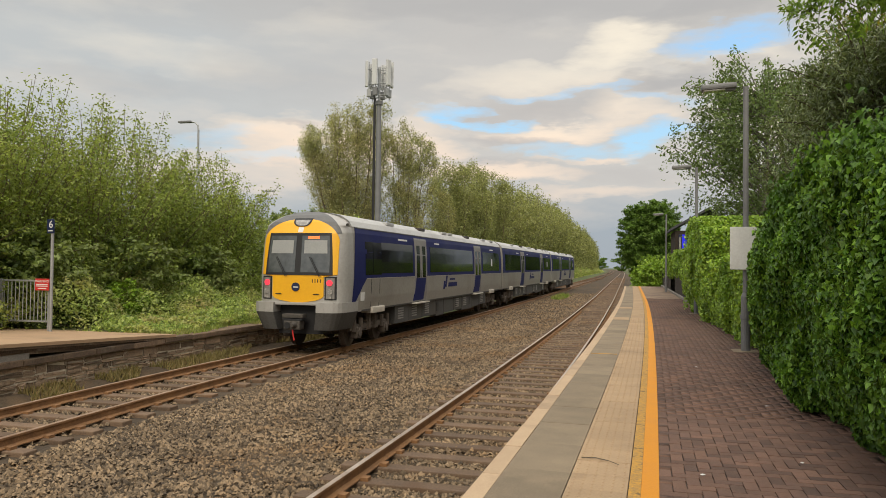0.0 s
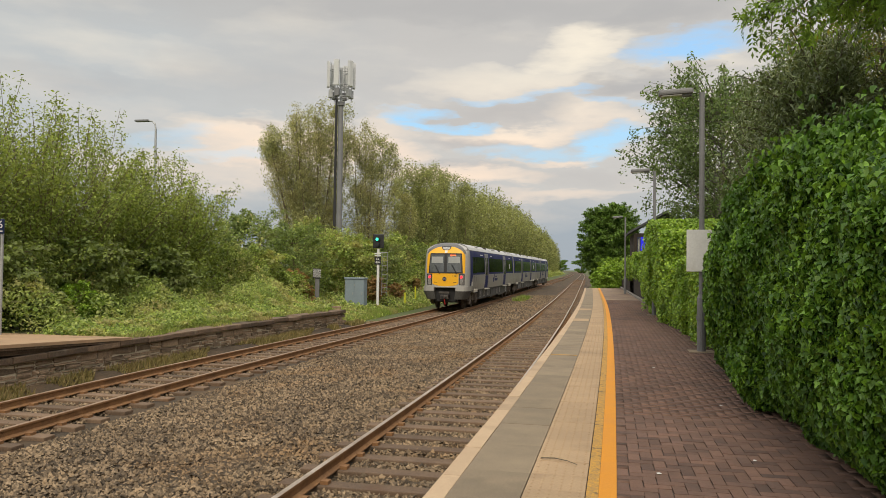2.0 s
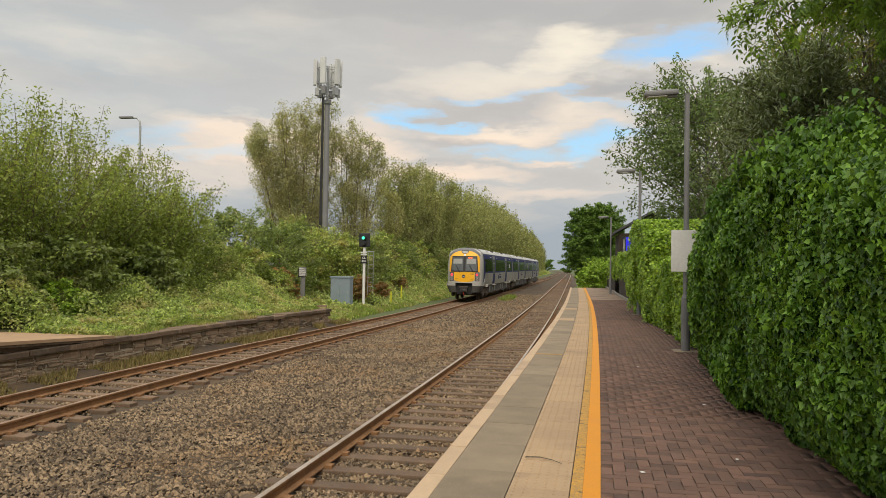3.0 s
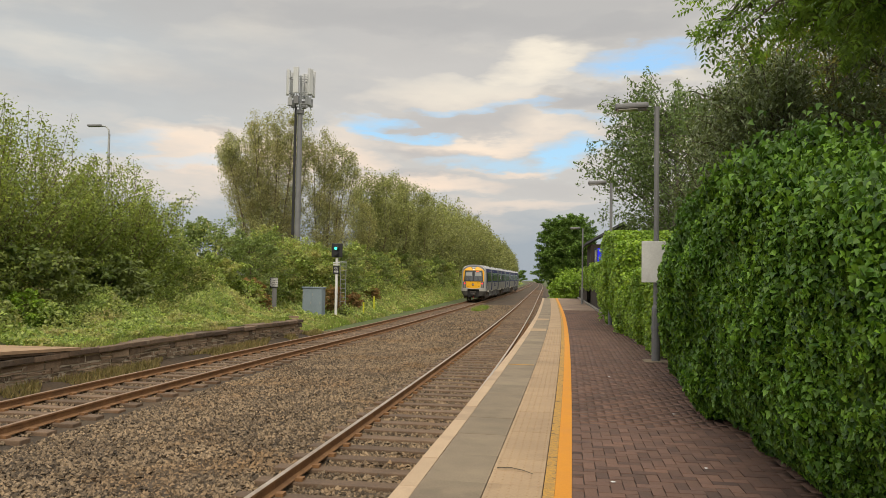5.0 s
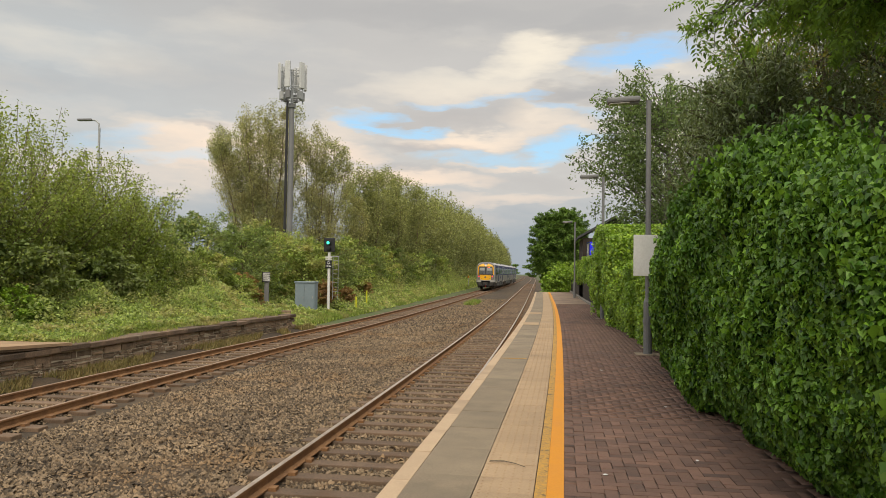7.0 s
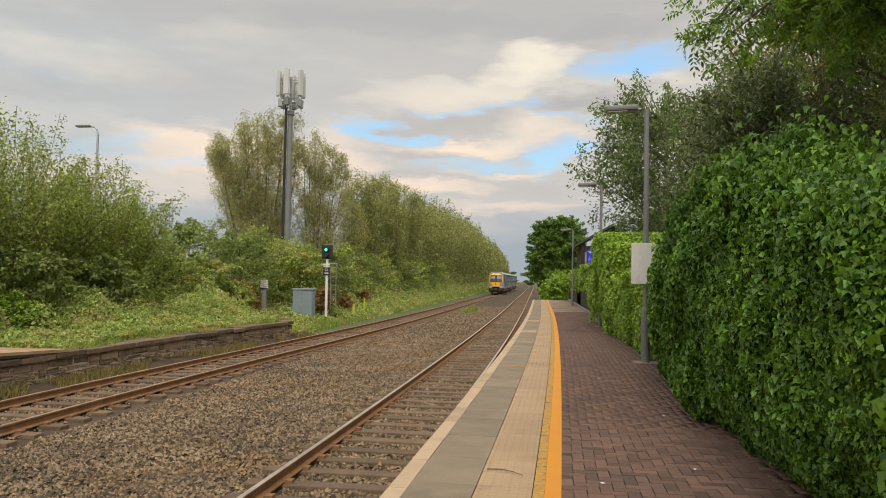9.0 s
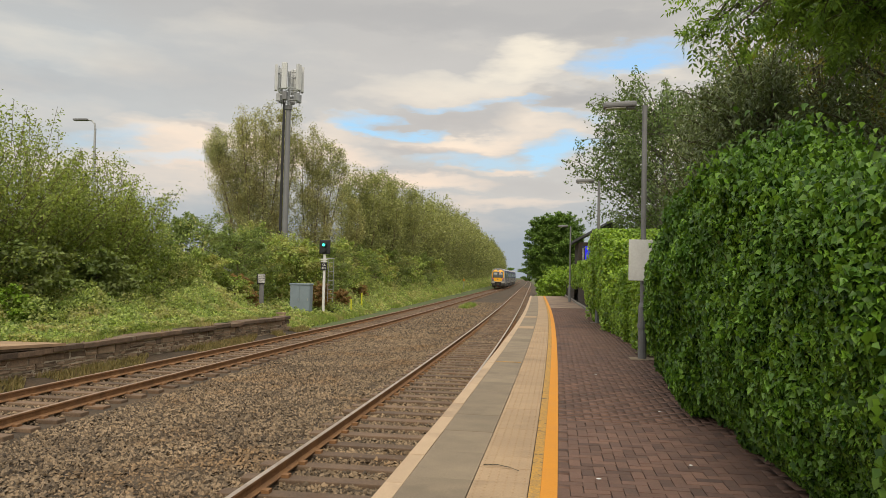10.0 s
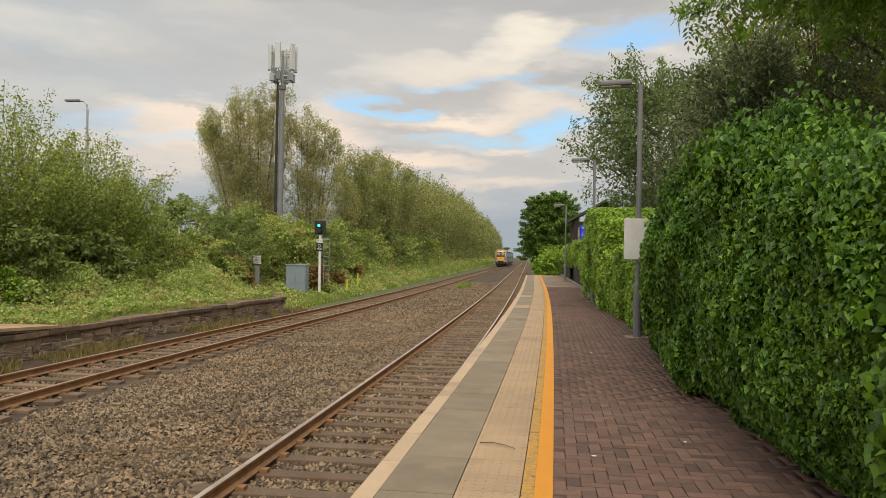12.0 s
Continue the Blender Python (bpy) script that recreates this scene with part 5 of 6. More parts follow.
def car(train, y0, cab):
    """One coach; cab: -1 at its rear end, 1 at its front, 0 none."""
    a = 0.85 if cab == -1 else 0.0
    b = CAR - 0.85 if cab == 1 else CAR
    bm = bmesh.new()
    ring = [(x, z) for x, z in SECTION[2:]] + [(-x, z) for x, z in SECTION[-2:1:-1]]
    ends = [[bm.verts.new((x, y, z)) for x, z in ring] for y in (a, b)]
    for i in range(len(ring) - 1):
        bm.faces.new((ends[0][i], ends[0][i + 1], ends[1][i + 1], ends[1][i]))
    bm.faces.new(ends[0]), bm.faces.new(ends[1][::-1])
    bm.faces.new((ends[0][0], ends[0][-1], ends[1][-1], ends[1][0]))
    body = part("coach_body", bm, TRAIN_SILVER, train, "silver-grey coach body", pose(0, y0, 0))
    # roof cover
    bm = bmesh.new()
    top = [(x + 0.012 * (x > 0), z + 0.012) for x, z in SECTION[7:]]
    top = top + [(-x, z) for x, z in top[-2::-1]]
    ends = [[bm.verts.new((x, y, z)) for x, z in top] for y in (a + 0.05, b - 0.03)]
    for i in range(len(top) - 1):
        bm.faces.new((ends[0][i], ends[0][i + 1], ends[1][i + 1], ends[1][i]))
    part("roof", bm, TRAIN_ROOF, body, "pale grey roof")
    for y in (4.4, 8.2, 11.6, 12.6, 16.0, 19.8, 22.0):
        for s in (-1, 1):
            part("roof_vent", boxed(s * 0.98 - 0.13, s * 0.98 + 0.13, y, y + 0.75, 3.86, 3.97, bevel=0.02), TRAIN_SKIRT if y in (8.2, 16.0) else TRAIN_ROOF, body)
    for s in (-1, 1):
        front = 1.45 if cab == -1 else 0.08
        back = CAR - 1.45 if cab == 1 else CAR - 0.08
        part("window_band", side_sheet((2.10, 2.5, 2.9, 3.45, 3.60), front, back, s, 0.006), TRAIN_BLUE, body, "dark blue window band")
        if cab == -1:
            bm = bmesh.new()
            edge = [[bm.verts.new((s * (half_width(z) + 0.008), y, z)) for y in pair] for z, pair in
                    ((1.40, (0.74, 1.02)), (1.6, (0.76, 1.25)), (1.85, (0.80, 1.55)), (2.10, (0.84, 1.9)), (2.9, (0.92, 1.9)), (3.45, (1.02, 1.9)), (3.60, (1.08, 1.9)))]
            for p, q in zip(edge, edge[1:]):
                bm.faces.new((p[0], p[1], q[1], q[0]))
            part("blue_sweep", bm, TRAIN_BLUE, body, "dark blue sweep behind the cab")
            for y in (2.3, 3.05):
                part("cab_door_seam", side_sheet((1.15, 1.75, 2.1), y, y + 0.02, s, 0.008), RUBBER, body)
            part("cab_window", side_sheet((2.25, 2.7, 3.15), 2.45, 2.95, s, 0.022), GLASS, body)
            part("cab_side_glass", side_sheet((2.2, 2.7, 3.22), 1.78, 3.2, s, 0.014), GLASS, body)
            part("lamp_plate", side_sheet((1.42, 1.68), 1.42, 1.72, s, 0.012), WHITE_PAINT, body)
        doors = (7.6, 17.6)
        spans = [(3.2 if cab == -1 else 0.8, 6.6), (8.85, 16.4), (18.8, CAR - (3.2 if cab == 1 else 0.8))]
        for p, q in spans:
            k = max(1, round((q - p) / 1.9))
            w = (q - p) / k
            for i in range(k):
                part("side_window", side_sheet((2.24, 2.6, 3.0, 3.24), p + i * w + 0.006, p + (i + 1) * w - 0.006, s, 0.014), GLASS, body, "dark tinted side window")
        for d in doors:
            door = part("door", side_sheet((1.16, 1.5, 2.1, 2.9, 3.45, 3.52), d - 0.78, d + 0.78, s, 0.018), DOOR_GREY, body, "pale grey double sliding door")
            for k in (-0.37, 0.37):
                part("door_window", side_sheet((2.05, 2.6, 3.24), d + k - 0.2, d + k + 0.2, s, 0.028), GLASS, door)
            part("door_gap", side_sheet((1.16, 2.1, 3.5), d - 0.012, d + 0.012, s, 0.026), RUBBER, door)
            part("door_sweep", side_sheet((1.2, 1.6, 2.03), d - 0.62, d + 0.62, s, 0.026, slant=-0.28), TRAIN_BLUE, door, "blue slanted panel")
            part("door_step", boxed(s * 1.38 - 0.16, s * 1.38 + 0.12, d - 0.95, d + 0.85, 1.08, 1.13, bevel=0.01), PALE_STEEL, body, "pale steel door step")
        for k, (y, w, z0, z1) in enumerate(((11.0, 0.22, 1.52, 1.86), (11.35, 0.20, 1.60, 2.08), (11.75, 1.5, 1.60, 1.78), (11.95, 0.9, 1.88, 1.96))):
            part("operator_mark", side_sheet((z0, z1), y, y + w, s, 0.012, slant=-0.3), TRAIN_BLUE, body, "blue operator mark")
        for y, w in ((5.0, 1.0), (9.6, 0.7), (20.8, 0.9)):
            part("lettering_bar", side_sheet((3.36, 3.42), y, y + w, s, 0.012), WHITE_PAINT, body)
        part("crest", side_sheet((2.5, 2.7, 2.9), 21.0, 21.25, s, 0.024), WHITE_PAINT, body)
        # equipment boxes below the floor
        y = 4.9
        rng = np.random.default_rng(90)
        while y < CAR - 5.2:
            w = float(rng.uniform(1.2, 2.3))
            skirt = part("equipment_box", boxed(min(s * 0.5, s * 1.27), max(s * 0.5, s * 1.27), y, y + w - 0.05, 0.40 + float(rng.uniform(0, 0.12)), 1.12, bevel=0.015), TRAIN_SKIRT, body, "dark grey equipment case")
            if rng.uniform() < 0.6:
                for k in range(5):
                    zz = 0.62 + 0.085 * k
                    part("louvre", boxed(s * 1.275 - 0.012, s * 1.275 + 0.012, y + 0.3, y + 0.9, zz, zz + 0.05), DOOR_GREY, skirt)
            y += w
        # openings drawn as flat black plates, their inner shade put into the colour
        for y in (6.9, 10.2, 13.4, 16.1):
            part("equipment_hatch", boxed(s * 1.272 - 0.012, s * 1.272 + 0.012, y, y + 0.28, 0.62, 0.98, bevel=0.004), RUBBER, body, "black plate standing in for a shaded opening in the equipment case")
        part("sole_bar", side_sheet((1.10, 1.15), 1.6 if cab == -1 else 0.1, CAR - 0.1, s, 0.012), TRAIN_SKIRT, body, "dark sole bar")
        part("waist_line", side_sheet((2.085, 2.10), 1.9 if cab == -1 else 0.1, CAR - 0.1, s, 0.010), PALE_STEEL, body, "thin pale waist line")
        part("gutter", side_sheet((3.60, 3.63), 1.1 if cab == -1 else 0.1, CAR - 0.1, s, 0.02), TRAIN_SKIRT, body, "dark rain gutter")
        for y in (2.9, CAR - 2.9):
            part("step_box", boxed(s * 1.22 - 0.2, s * 1.22 + 0.2, y - 0.55, y + 0.55, 1.0, 1.2, bevel=0.03), PALE_STEEL, body, "pale slanted bogie cover")
    bogie(body, 2.9)
    bogie(body, CAR - 2.9)
    return body


def cab_end(train):
    """The yellow rear end with its windscreen, lamps, bumper and coupler."""
    zs = [1.40, 1.5, 1.6, 1.8, 2.0, 2.2, 2.5, 2.8, 3.05] + list(np.linspace(3.3, 4.065, 22))
    bm = bmesh.new()
    cols = 48
    rows = []
    for z in zs:
        w = half_width(z)
        line = []
        for i in range(cols + 1):
            a = math.pi * (i / cols - 0.5)
            x = w * math.copysign(abs(math.sin(a)) ** 0.6, math.sin(a))
            line.append(bm.verts.new((x, min(0.9, nose_y(x, z)), z)))
        rows.append(line)
    for p, q in zip(rows, rows[1:]):
        for i in range(cols):
            bm.faces.new((p[i], p[i + 1], q[i + 1], q[i]))
    shell = part("cab_shell", bm, TRAIN_CAB, train, "rounded silver cab end")
    for poly in shell.data.polygons:
        poly.use_smooth = True
    dome = [(z, -w, w) for z in np.linspace(3.40, 4.062, 26) for w in (max(0.03, 1.235 * math.sqrt(max(0.0, 1 - ((z - 3.24) / 0.845) ** 2))),)]
    face_panel("cab_brow", dome, BROW_GREY, shell, 0.014, "grey brow above the yellow end", 40)
    yel = []
    for z in np.linspace(1.42, 3.84, 44):
        if z < 1.62:
            w = 0.80 * math.sqrt(max(0.0, 1 - ((1.62 - z) / 0.205) ** 2))
        elif z < 2.16:
            w = 0.80
        elif z < 3.15:
            w = 1.17
        else:
            w = 1.17 * math.sqrt(max(0.0, 1 - ((z - 3.15) / 0.695) ** 2))
        yel.append((z, -max(w, 0.02), max(w, 0.02)))
    end = face_panel("yellow_end", yel, TRAIN_YELLOW, shell, 0.024, "warning-yellow end panel", 30)
    face_panel("light_recess", [(3.60, -0.10, 0.10), (3.63, -0.19, 0.19), (3.68, -0.25, 0.25), (3.74, -0.28, 0.28), (3.80, -0.285, 0.285), (3.85, -0.28, 0.28)], RUBBER, end, 0.036, "dark top light recess", 10)
    face_panel("top_light", [(3.63, -0.10, 0.10), (3.67, -0.18, 0.18), (3.73, -0.22, 0.22), (3.80, -0.23, 0.23)], LAMP_CLEAR, end, 0.044, "grey top light glass", 10)
    face_panel("small_notice", [(3.43, -0.08, 0.08), (3.58, -0.08, 0.08)], WHITE_PAINT, end, 0.034, cols=2)
    screen = face_panel("windscreen_surround", [(2.20, -1.05, 1.05), (2.6, -1.03, 1.03), (3.0, -1.0, 1.0), (3.41, -0.96, 0.96)], RUBBER, shell, 0.040, "black windscreen surround")
    for a, b in ((-0.96, -0.09), (0.09, 0.96)):
        face_panel("windscreen_pane", [(2.28, a, b), (2.7, a, b), (3.0, a * 0.98, b * 0.98), (3.33, a * 0.95, b * 0.95)], SCREEN, screen, 0.047, "grey windscreen glass", 8)
        # pale sheet on the upper glass: blind and reflected sky put into one colour
        face_panel("blind", [(2.82, a + 0.08, b - 0.08), (3.2, (a + 0.08) * 0.97, (b - 0.08) * 0.97)], BLIND_SHEEN, screen, 0.050, "pale panel on the upper glass for blind and sky reflection", 8)
        x = (a + b) / 2
        for k, dx in ((0, 0.0), (1, 0.045)):
            part("wiper", rods(((x + 0.16 + dx, nose_y(x, 2.2) - 0.09, 2.17), (x - 0.16 + dx, nose_y(x, 2.7) - 0.10, 2.72), 0.014, 0.010), sides=6), RUBBER, screen)
    for i in range(3):
        face_panel("display_bar", [(3.24 + 0.03 * i, 0.28, 0.62), (3.255 + 0.03 * i, 0.28, 0.62)], DISPLAY, screen, 0.054, "orange lit destination display", 3)
    for s in (-1, 1):
        a, b = (0.83, 1.15) if s > 0 else (-1.15, -0.83)
        hold = face_panel("lamp_panel", [(1.50, a, b), (1.8, a, b), (2.16, a, b)], RUBBER, shell, 0.026, "black lamp cluster", 4)
        m = (a + b) / 2
        face_panel("lamp_glass", [(1.53, a + 0.045, b - 0.045), (1.8, a + 0.045, b - 0.045), (2.12, a + 0.045, b - 0.045)], DOOR_GREY, hold, 0.032, "grey lamp housing", 4)
        y = nose_y(m, 1.95) - 0.04
        part("tail_lamp", rods(((m - s * 0.02, y + 0.02, 1.98), (m - s * 0.02, y - 0.02, 1.98), 0.085), sides=16), LAMP_RED, hold, "glowing red tail lamp")
        part("headlamp", rods(((m, y + 0.02, 1.73), (m, y - 0.015, 1.73), 0.08), sides=14), LAMP_CLEAR, hold, "unlit clear headlamp")
        part("marker_lamp", rods(((m, y + 0.02, 1.58), (m, y - 0.01, 1.58), 0.05), sides=12), LAMP_CLEAR, hold)
        part("handrail", rods(((s * 0.5, nose_y(0.5, 1.68) - 0.05, 1.66), (s * 0.68, nose_y(0.68, 1.68) - 0.05, 1.66), 0.012), sides=6), RUBBER, end)
    for i in range(4):
        face_panel("number_bar", [(1.985, 0.455 + 0.08 * i, 0.478 + 0.08 * i), (2.085, 0.455 + 0.08 * i, 0.478 + 0.08 * i)], RUBBER, end, 0.030, cols=1)
    part("round_mark", rods(((-0.05, nose_y(0, 1.85) - 0.05, 1.86), (-0.05, nose_y(0, 1.85), 1.86), 0.125), sides=16), NAVY, end, "round navy mark")
    part("round_mark_bar", boxed(-0.12, 0.04, nose_y(0, 1.85) - 0.056, nose_y(0, 1.85) - 0.04, 1.84, 1.87), WHITE_PAINT, end)
    # bumper in two halves with the coupler between
    for s in (-1, 1):
        for name, z0, z1, mat, out_, inner in (("bumper", 1.14, 1.42, TRAIN_CAB, 0.05, 0.0), ("valance", 0.64, 1.14, TRAIN_SKIRT, 0.03, 0.0)):
            bm = bmesh.new()
            ring = []
            shape = [(0.66, -0.20), (0.92, -0.19), (1.15, -0.14), (1.27, -0.06), (1.35, 0.07), (1.39, 0.4), (1.40, 1.15), (1.30, 1.18), (1.22, 0.6), (0.66, 0.5)]
            for z, k in ((z0, 1.0 if name == "bumper" else 0.86), (z1, 1.0)):
                ring.append([bm.verts.new((s * x * (k if x > 0.6 else 1), y + out_ * 0 + (1 - k) * 0.8 * (y < 0.3), z)) for x, y in shape])
            n = len(shape)
            for i in range(n):
                bm.faces.new((ring[0][i], ring[0][(i + 1) % n], ring[1][(i + 1) % n], ring[1][i]))
            bm.faces.new(ring[0]), bm.faces.new(ring[1][::-1])
            part(name, bm, mat, shell, "silver bumper" if name == "bumper" else "dark grey valance")
    part("bumper_bridge", boxed(-0.68, 0.68, -0.10, 0.3, 1.34, 1.42, bevel=0.02), TRAIN_CAB, shell)
    # block behind the coupler, black so that the recess's shade is in its colour
    part("underframe", boxed(-0.70, 0.70, 0.25, 0.8, 0.5, 1.34), RUBBER, shell)
    coupler = part("coupler", boxed(-0.25, 0.25, -0.36, -0.06, 0.66, 0.92, bevel=0.04), COUPLER, shell, "grimy automatic coupler")
    part("coupler_head", boxed(-0.34, 0.30, -0.28, 0.0, 0.98, 1.10, bevel=0.03), COUPLER, coupler)
    part("coupler_shelf", boxed(-0.30, 0.30, -0.34, -0.04, 0.92, 0.965, bevel=0.01), RUBBER, coupler)
    part("coupler_cone", rods(((0.08, -0.5, 0.80), (0.08, -0.34, 0.80), 0.05, 0.11), sides=12), COUPLER, coupler)
    part("coupler_cup", rods(((-0.12, -0.39, 0.78), (-0.12, -0.34, 0.78), 0.09), sides=12), RUBBER, coupler)
    part("coupler_bar", rods(((0, -0.1, 0.8), (0, 0.9, 0.8), 0.11), sides=10), BOGIE, coupler)
    part("hose", rods(((0.0, -0.3, 0.66), (0.07, -0.32, 0.36), 0.022), sides=6), RED, coupler, "red air hose")


def build_train():
    train = thing("train", pose(FAR_LINE, 20, 0), "three-coach diesel train with yellow end, blue windows and silver sides", "train")
    for i, cab in enumerate((-1, 0, 1)):
        body = car(train, i * (CAR + GAP), cab)
        if i:
            y = i * (CAR + GAP)
            part("gangway", boxed(-0.75, 0.75, y - GAP - 0.02, y + 0.02, 1.1, 3.6), RUBBER, train, "black gangway bellows between coaches")
    cab_end(train)
    return train


train = build_train()


# ---- things beside the line ----
def lettering(text, size, parent, m, mat, label=""):
    data = bpy.data.curves.new("lettering", "FONT")
    data.body, data.size, data.align_x, data.align_y, data.extrude = text, size, "CENTER", "CENTER", 0.002
    data.materials.append(mat)
    ob = new("lettering", data)
    ob.parent, ob.matrix_basis = parent, m
    return tagged(ob, label)


def lamp_post(at, height):
    root = thing("lamp_post", pose(*at), "grey steel platform lamp post with a flat lantern", "lamp post", "platform lamps")
    part("pole", rods(((0, 0, 0), (0, 0, height), 0.055, 0.05), sides=12), POST_GREY, root)
    part("base_sleeve", rods(((0, 0, 0), (0, 0, 1.05), 0.085), ((0, 0, 1.05), (0, 0, 1.12), 0.085, 0.06), ((0, 0, 0.62), (0, 0, 0.70), 0.10), sides=12), POST_GREY, root)
    part("base_plate", boxed(-0.24, 0.24, -0.24, 0.24, 0, 0.012, bevel=0.004), SLAB, root)
    head = part("lantern", boxed(-0.56, 0.10, -0.13, 0.13, height - 0.02, height + 0.09, bevel=0.04), POST_GREY, root, "grey lantern", pose(0, 0, 0, 0, -3, 0))
    part("lens", boxed(-0.52, -0.12, -0.10, 0.10, height - 0.05, height - 0.018, bevel=0.012), LAMP_CLEAR, head, "clear prismatic lens")
    part("lantern_hinge", boxed(-0.1, 0.07, -0.07, 0.07, height - 0.06, height + 0.03, bevel=0.02), POST_GREY, head)
    return root


lamp_post((2.12, 15.25, TOP), 5.12)
lamp_post((2.17, 27.2, TOP), 5.14)
lamp_post((2.15, 50.6, TOP), 5.13)

sign = thing("platform_sign", pose(2.18, 15.12, 0), "blank white back of a platform sign on the lamp post", "sign")
part("board", boxed(-0.36, 0.52, -0.02, 0.02, 2.49, 3.31, bevel=0.008), WHITE_PAINT, sign, "blank white board")
for z in (2.7, 3.1):
    part("bracket", boxed(0.03, 0.2, 0.02, 0.1, z - 0.02, z + 0.02), GALV, sign)


def mast():
    h = 15.2
    root = thing("telecom_mast", pose(-19.35, 54.6, 0.2), "tall grey monopole phone mast with white antenna panels", "mast")
    part("pole", rods(((0, 0, 0), (0, 0, h), 0.25, 0.19), ((0, 0, h - 0.3), (0, 0, h), 0.30), sides=16), POST_GREY, root)
    part("pole_neck", rods(((0, 0, h), (0, 0, h + 2.7), 0.10), sides=10), GALV, root)
    for x in (-0.30, -0.37, -0.44):
        part("cable", rods(((x, -0.1, 1.0), (x * 0.85, -0.1, h + 0.5), 0.045), sides=6), CABLE, root, "black feeder cable")
    for z, r in ((h + 0.35, 0.75), (h + 1.25, 0.85), (h + 2.45, 0.85)):
        pts = [(r * math.cos(a), r * math.sin(a), z) for a in np.radians((20, 80, 140, 200, 260, 320))]
        for p, q in zip(pts, pts[1:] + pts[:1]):
            part("headframe_bar", rods((p, q, 0.03), sides=6), GALV, root)
        for p in pts[::2]:
            part("headframe_spoke", rods(((0, 0, z), p, 0.03), sides=6), GALV, root)
    for a in (205, 268, 335, 90, 25, 150):
        c, s = math.cos(math.radians(a)), math.sin(math.radians(a))
        m = pose(0.98 * c, 0.98 * s, h + 1.05, 0, 0, a)
        panel = part("antenna_panel", boxed(-0.09, 0.12, -0.21, 0.21, 0.05, 2.05, bevel=0.03), PANEL_WHITE, root, "off-white antenna panel", m)
        part("mounting_pole", rods(((-0.18, 0, -0.95), (-0.18, 0, 2.0), 0.035), sides=8), GALV, root, m=m)
        part("radio_unit", boxed(-0.32, -0.02, -0.17, 0.17, -0.75, -0.15, bevel=0.02), GALV if a % 2 else POST_GREY, root, "grey radio unit", m)
        part("bracket", boxed(-0.16, -0.06, -0.05, 0.05, 0.3, 0.38), GALV, panel)


mast()


def signal():
    root = thing("railway_signal", pose(-12.83, 43.4, -0.1), "railway signal showing green on a white post", "signal")
    part("post", rods(((0, 0, 0), (0, 0, 3.75), 0.085), sides=12), WHITE_PAINT, root, "white painted post")
    head = part("signal_head", boxed(-0.34, 0.34, -0.06, 0.06, 3.78, 4.64, bevel=0.05), BLACK, root, "black backboard")
    for z, lit in ((4.32, True), (4.0, False)):
        part("hood", rods(((0, -0.06, z + 0.02), (0, -0.30, z + 0.02), 0.14, 0.13), sides=14), BLACK, head)
        part("aspect", rods(((0, -0.25, z), (0, -0.315, z), 0.085), sides=14), GREEN_LIGHT if lit else BLACK, head, "lit green aspect" if lit else "unlit aspect")
    plate = part("number_plate", boxed(-0.2, 0.2, -0.11, -0.09, 2.78, 3.26, bevel=0.006), BLACK, root)
    for z in (3.34, 3.46):
        part("white_bar", boxed(-0.2, 0.2, -0.11, -0.09, z - 0.04, z + 0.03), WHITE_PAINT, root)
    lettering("CL", 0.19, plate, pose(0, -0.114, 3.12, 90, 0, 0), WHITE_PAINT)
    lettering("406", 0.19, plate, pose(0, -0.114, 2.92, 90, 0, 0), WHITE_PAINT)
    ladder = part("ladder", rods(((0.22, 0.1, 0.9), (0.22, 0.1, 3.5), 0.018), ((0.55, 0.1, 0.9), (0.55, 0.1, 3.5), 0.018), sides=6), GALV, root, "galvanised ladder")
    for i in range(9):
        part("rung", rods(((0.22, 0.1, 1.1 + 0.27 * i), (0.55, 0.1, 1.1 + 0.27 * i), 0.012), sides=6), GALV, ladder)
    part("platform_arm", boxed(0.0, 0.6, 0.04, 0.1, 3.48, 3.54), GALV, root)


GREEN_LIGHT = glowing("green_aspect", (0.05, 1.0, 0.55), 1.8)
signal()


def cabinet():
    root = thing("equipment_cabinet", pose(-13.68, 42.0, -0.08), "blue-grey steel trackside equipment cabinet with double doors", "cabinet")
    part("body", boxed(-0.68, 0.5, -0.3, 0.35, -0.1, 1.88, bevel=0.015), CABINET, root)
    part("roof", boxed(-0.72, 0.54, -0.36, 0.39, 1.88, 1.97, bevel=0.02), CABINET, root)
    for a, b in ((-0.64, -0.1), (-0.08, 0.46)):
        d = part("door", boxed(a, b, -0.32, -0.298, 0.1, 1.84, bevel=0.006), CABINET, root)
        part("handle", boxed(b - 0.08, b - 0.05, -0.345, -0.318, 0.95, 1.12), GALV, d)
        part("hinge", boxed(a, a + 0.03, -0.34, -0.31, 1.45, 1.6), GALV, d)
    part("side_panel", boxed(0.498, 0.512, -0.25, 0.3, 0.1, 1.82), CABINET, root)


cabinet()

board = thing("striped_board", pose(-15.05, 39.0, -0.07), "black and white striped marker board on a grey post", "sign")
part("post", boxed(-0.12, 0.12, -0.04, 0.06, 0.3, 2.0, bevel=0.01), POST_GREY, board)
plate = part("plate", boxed(-0.24, 0.22, -0.09, -0.06, 1.92, 2.48, bevel=0.006), BLACK, board)
for i in range(7):
    for j in range(4):
        x, z = -0.2 + 0.062 * i, 1.98 + 0.12 * j
        bm = bmesh.new()
        q = [bm.verts.new(p) for p in ((x, -0.094, z + 0.11), (x + 0.03, -0.094, z + 0.11), (x + 0.058, -0.094, z), (x + 0.028, -0.094, z))]
        bm.faces.new(q)
        part("stripe", bm, WHITE_PAINT, plate)

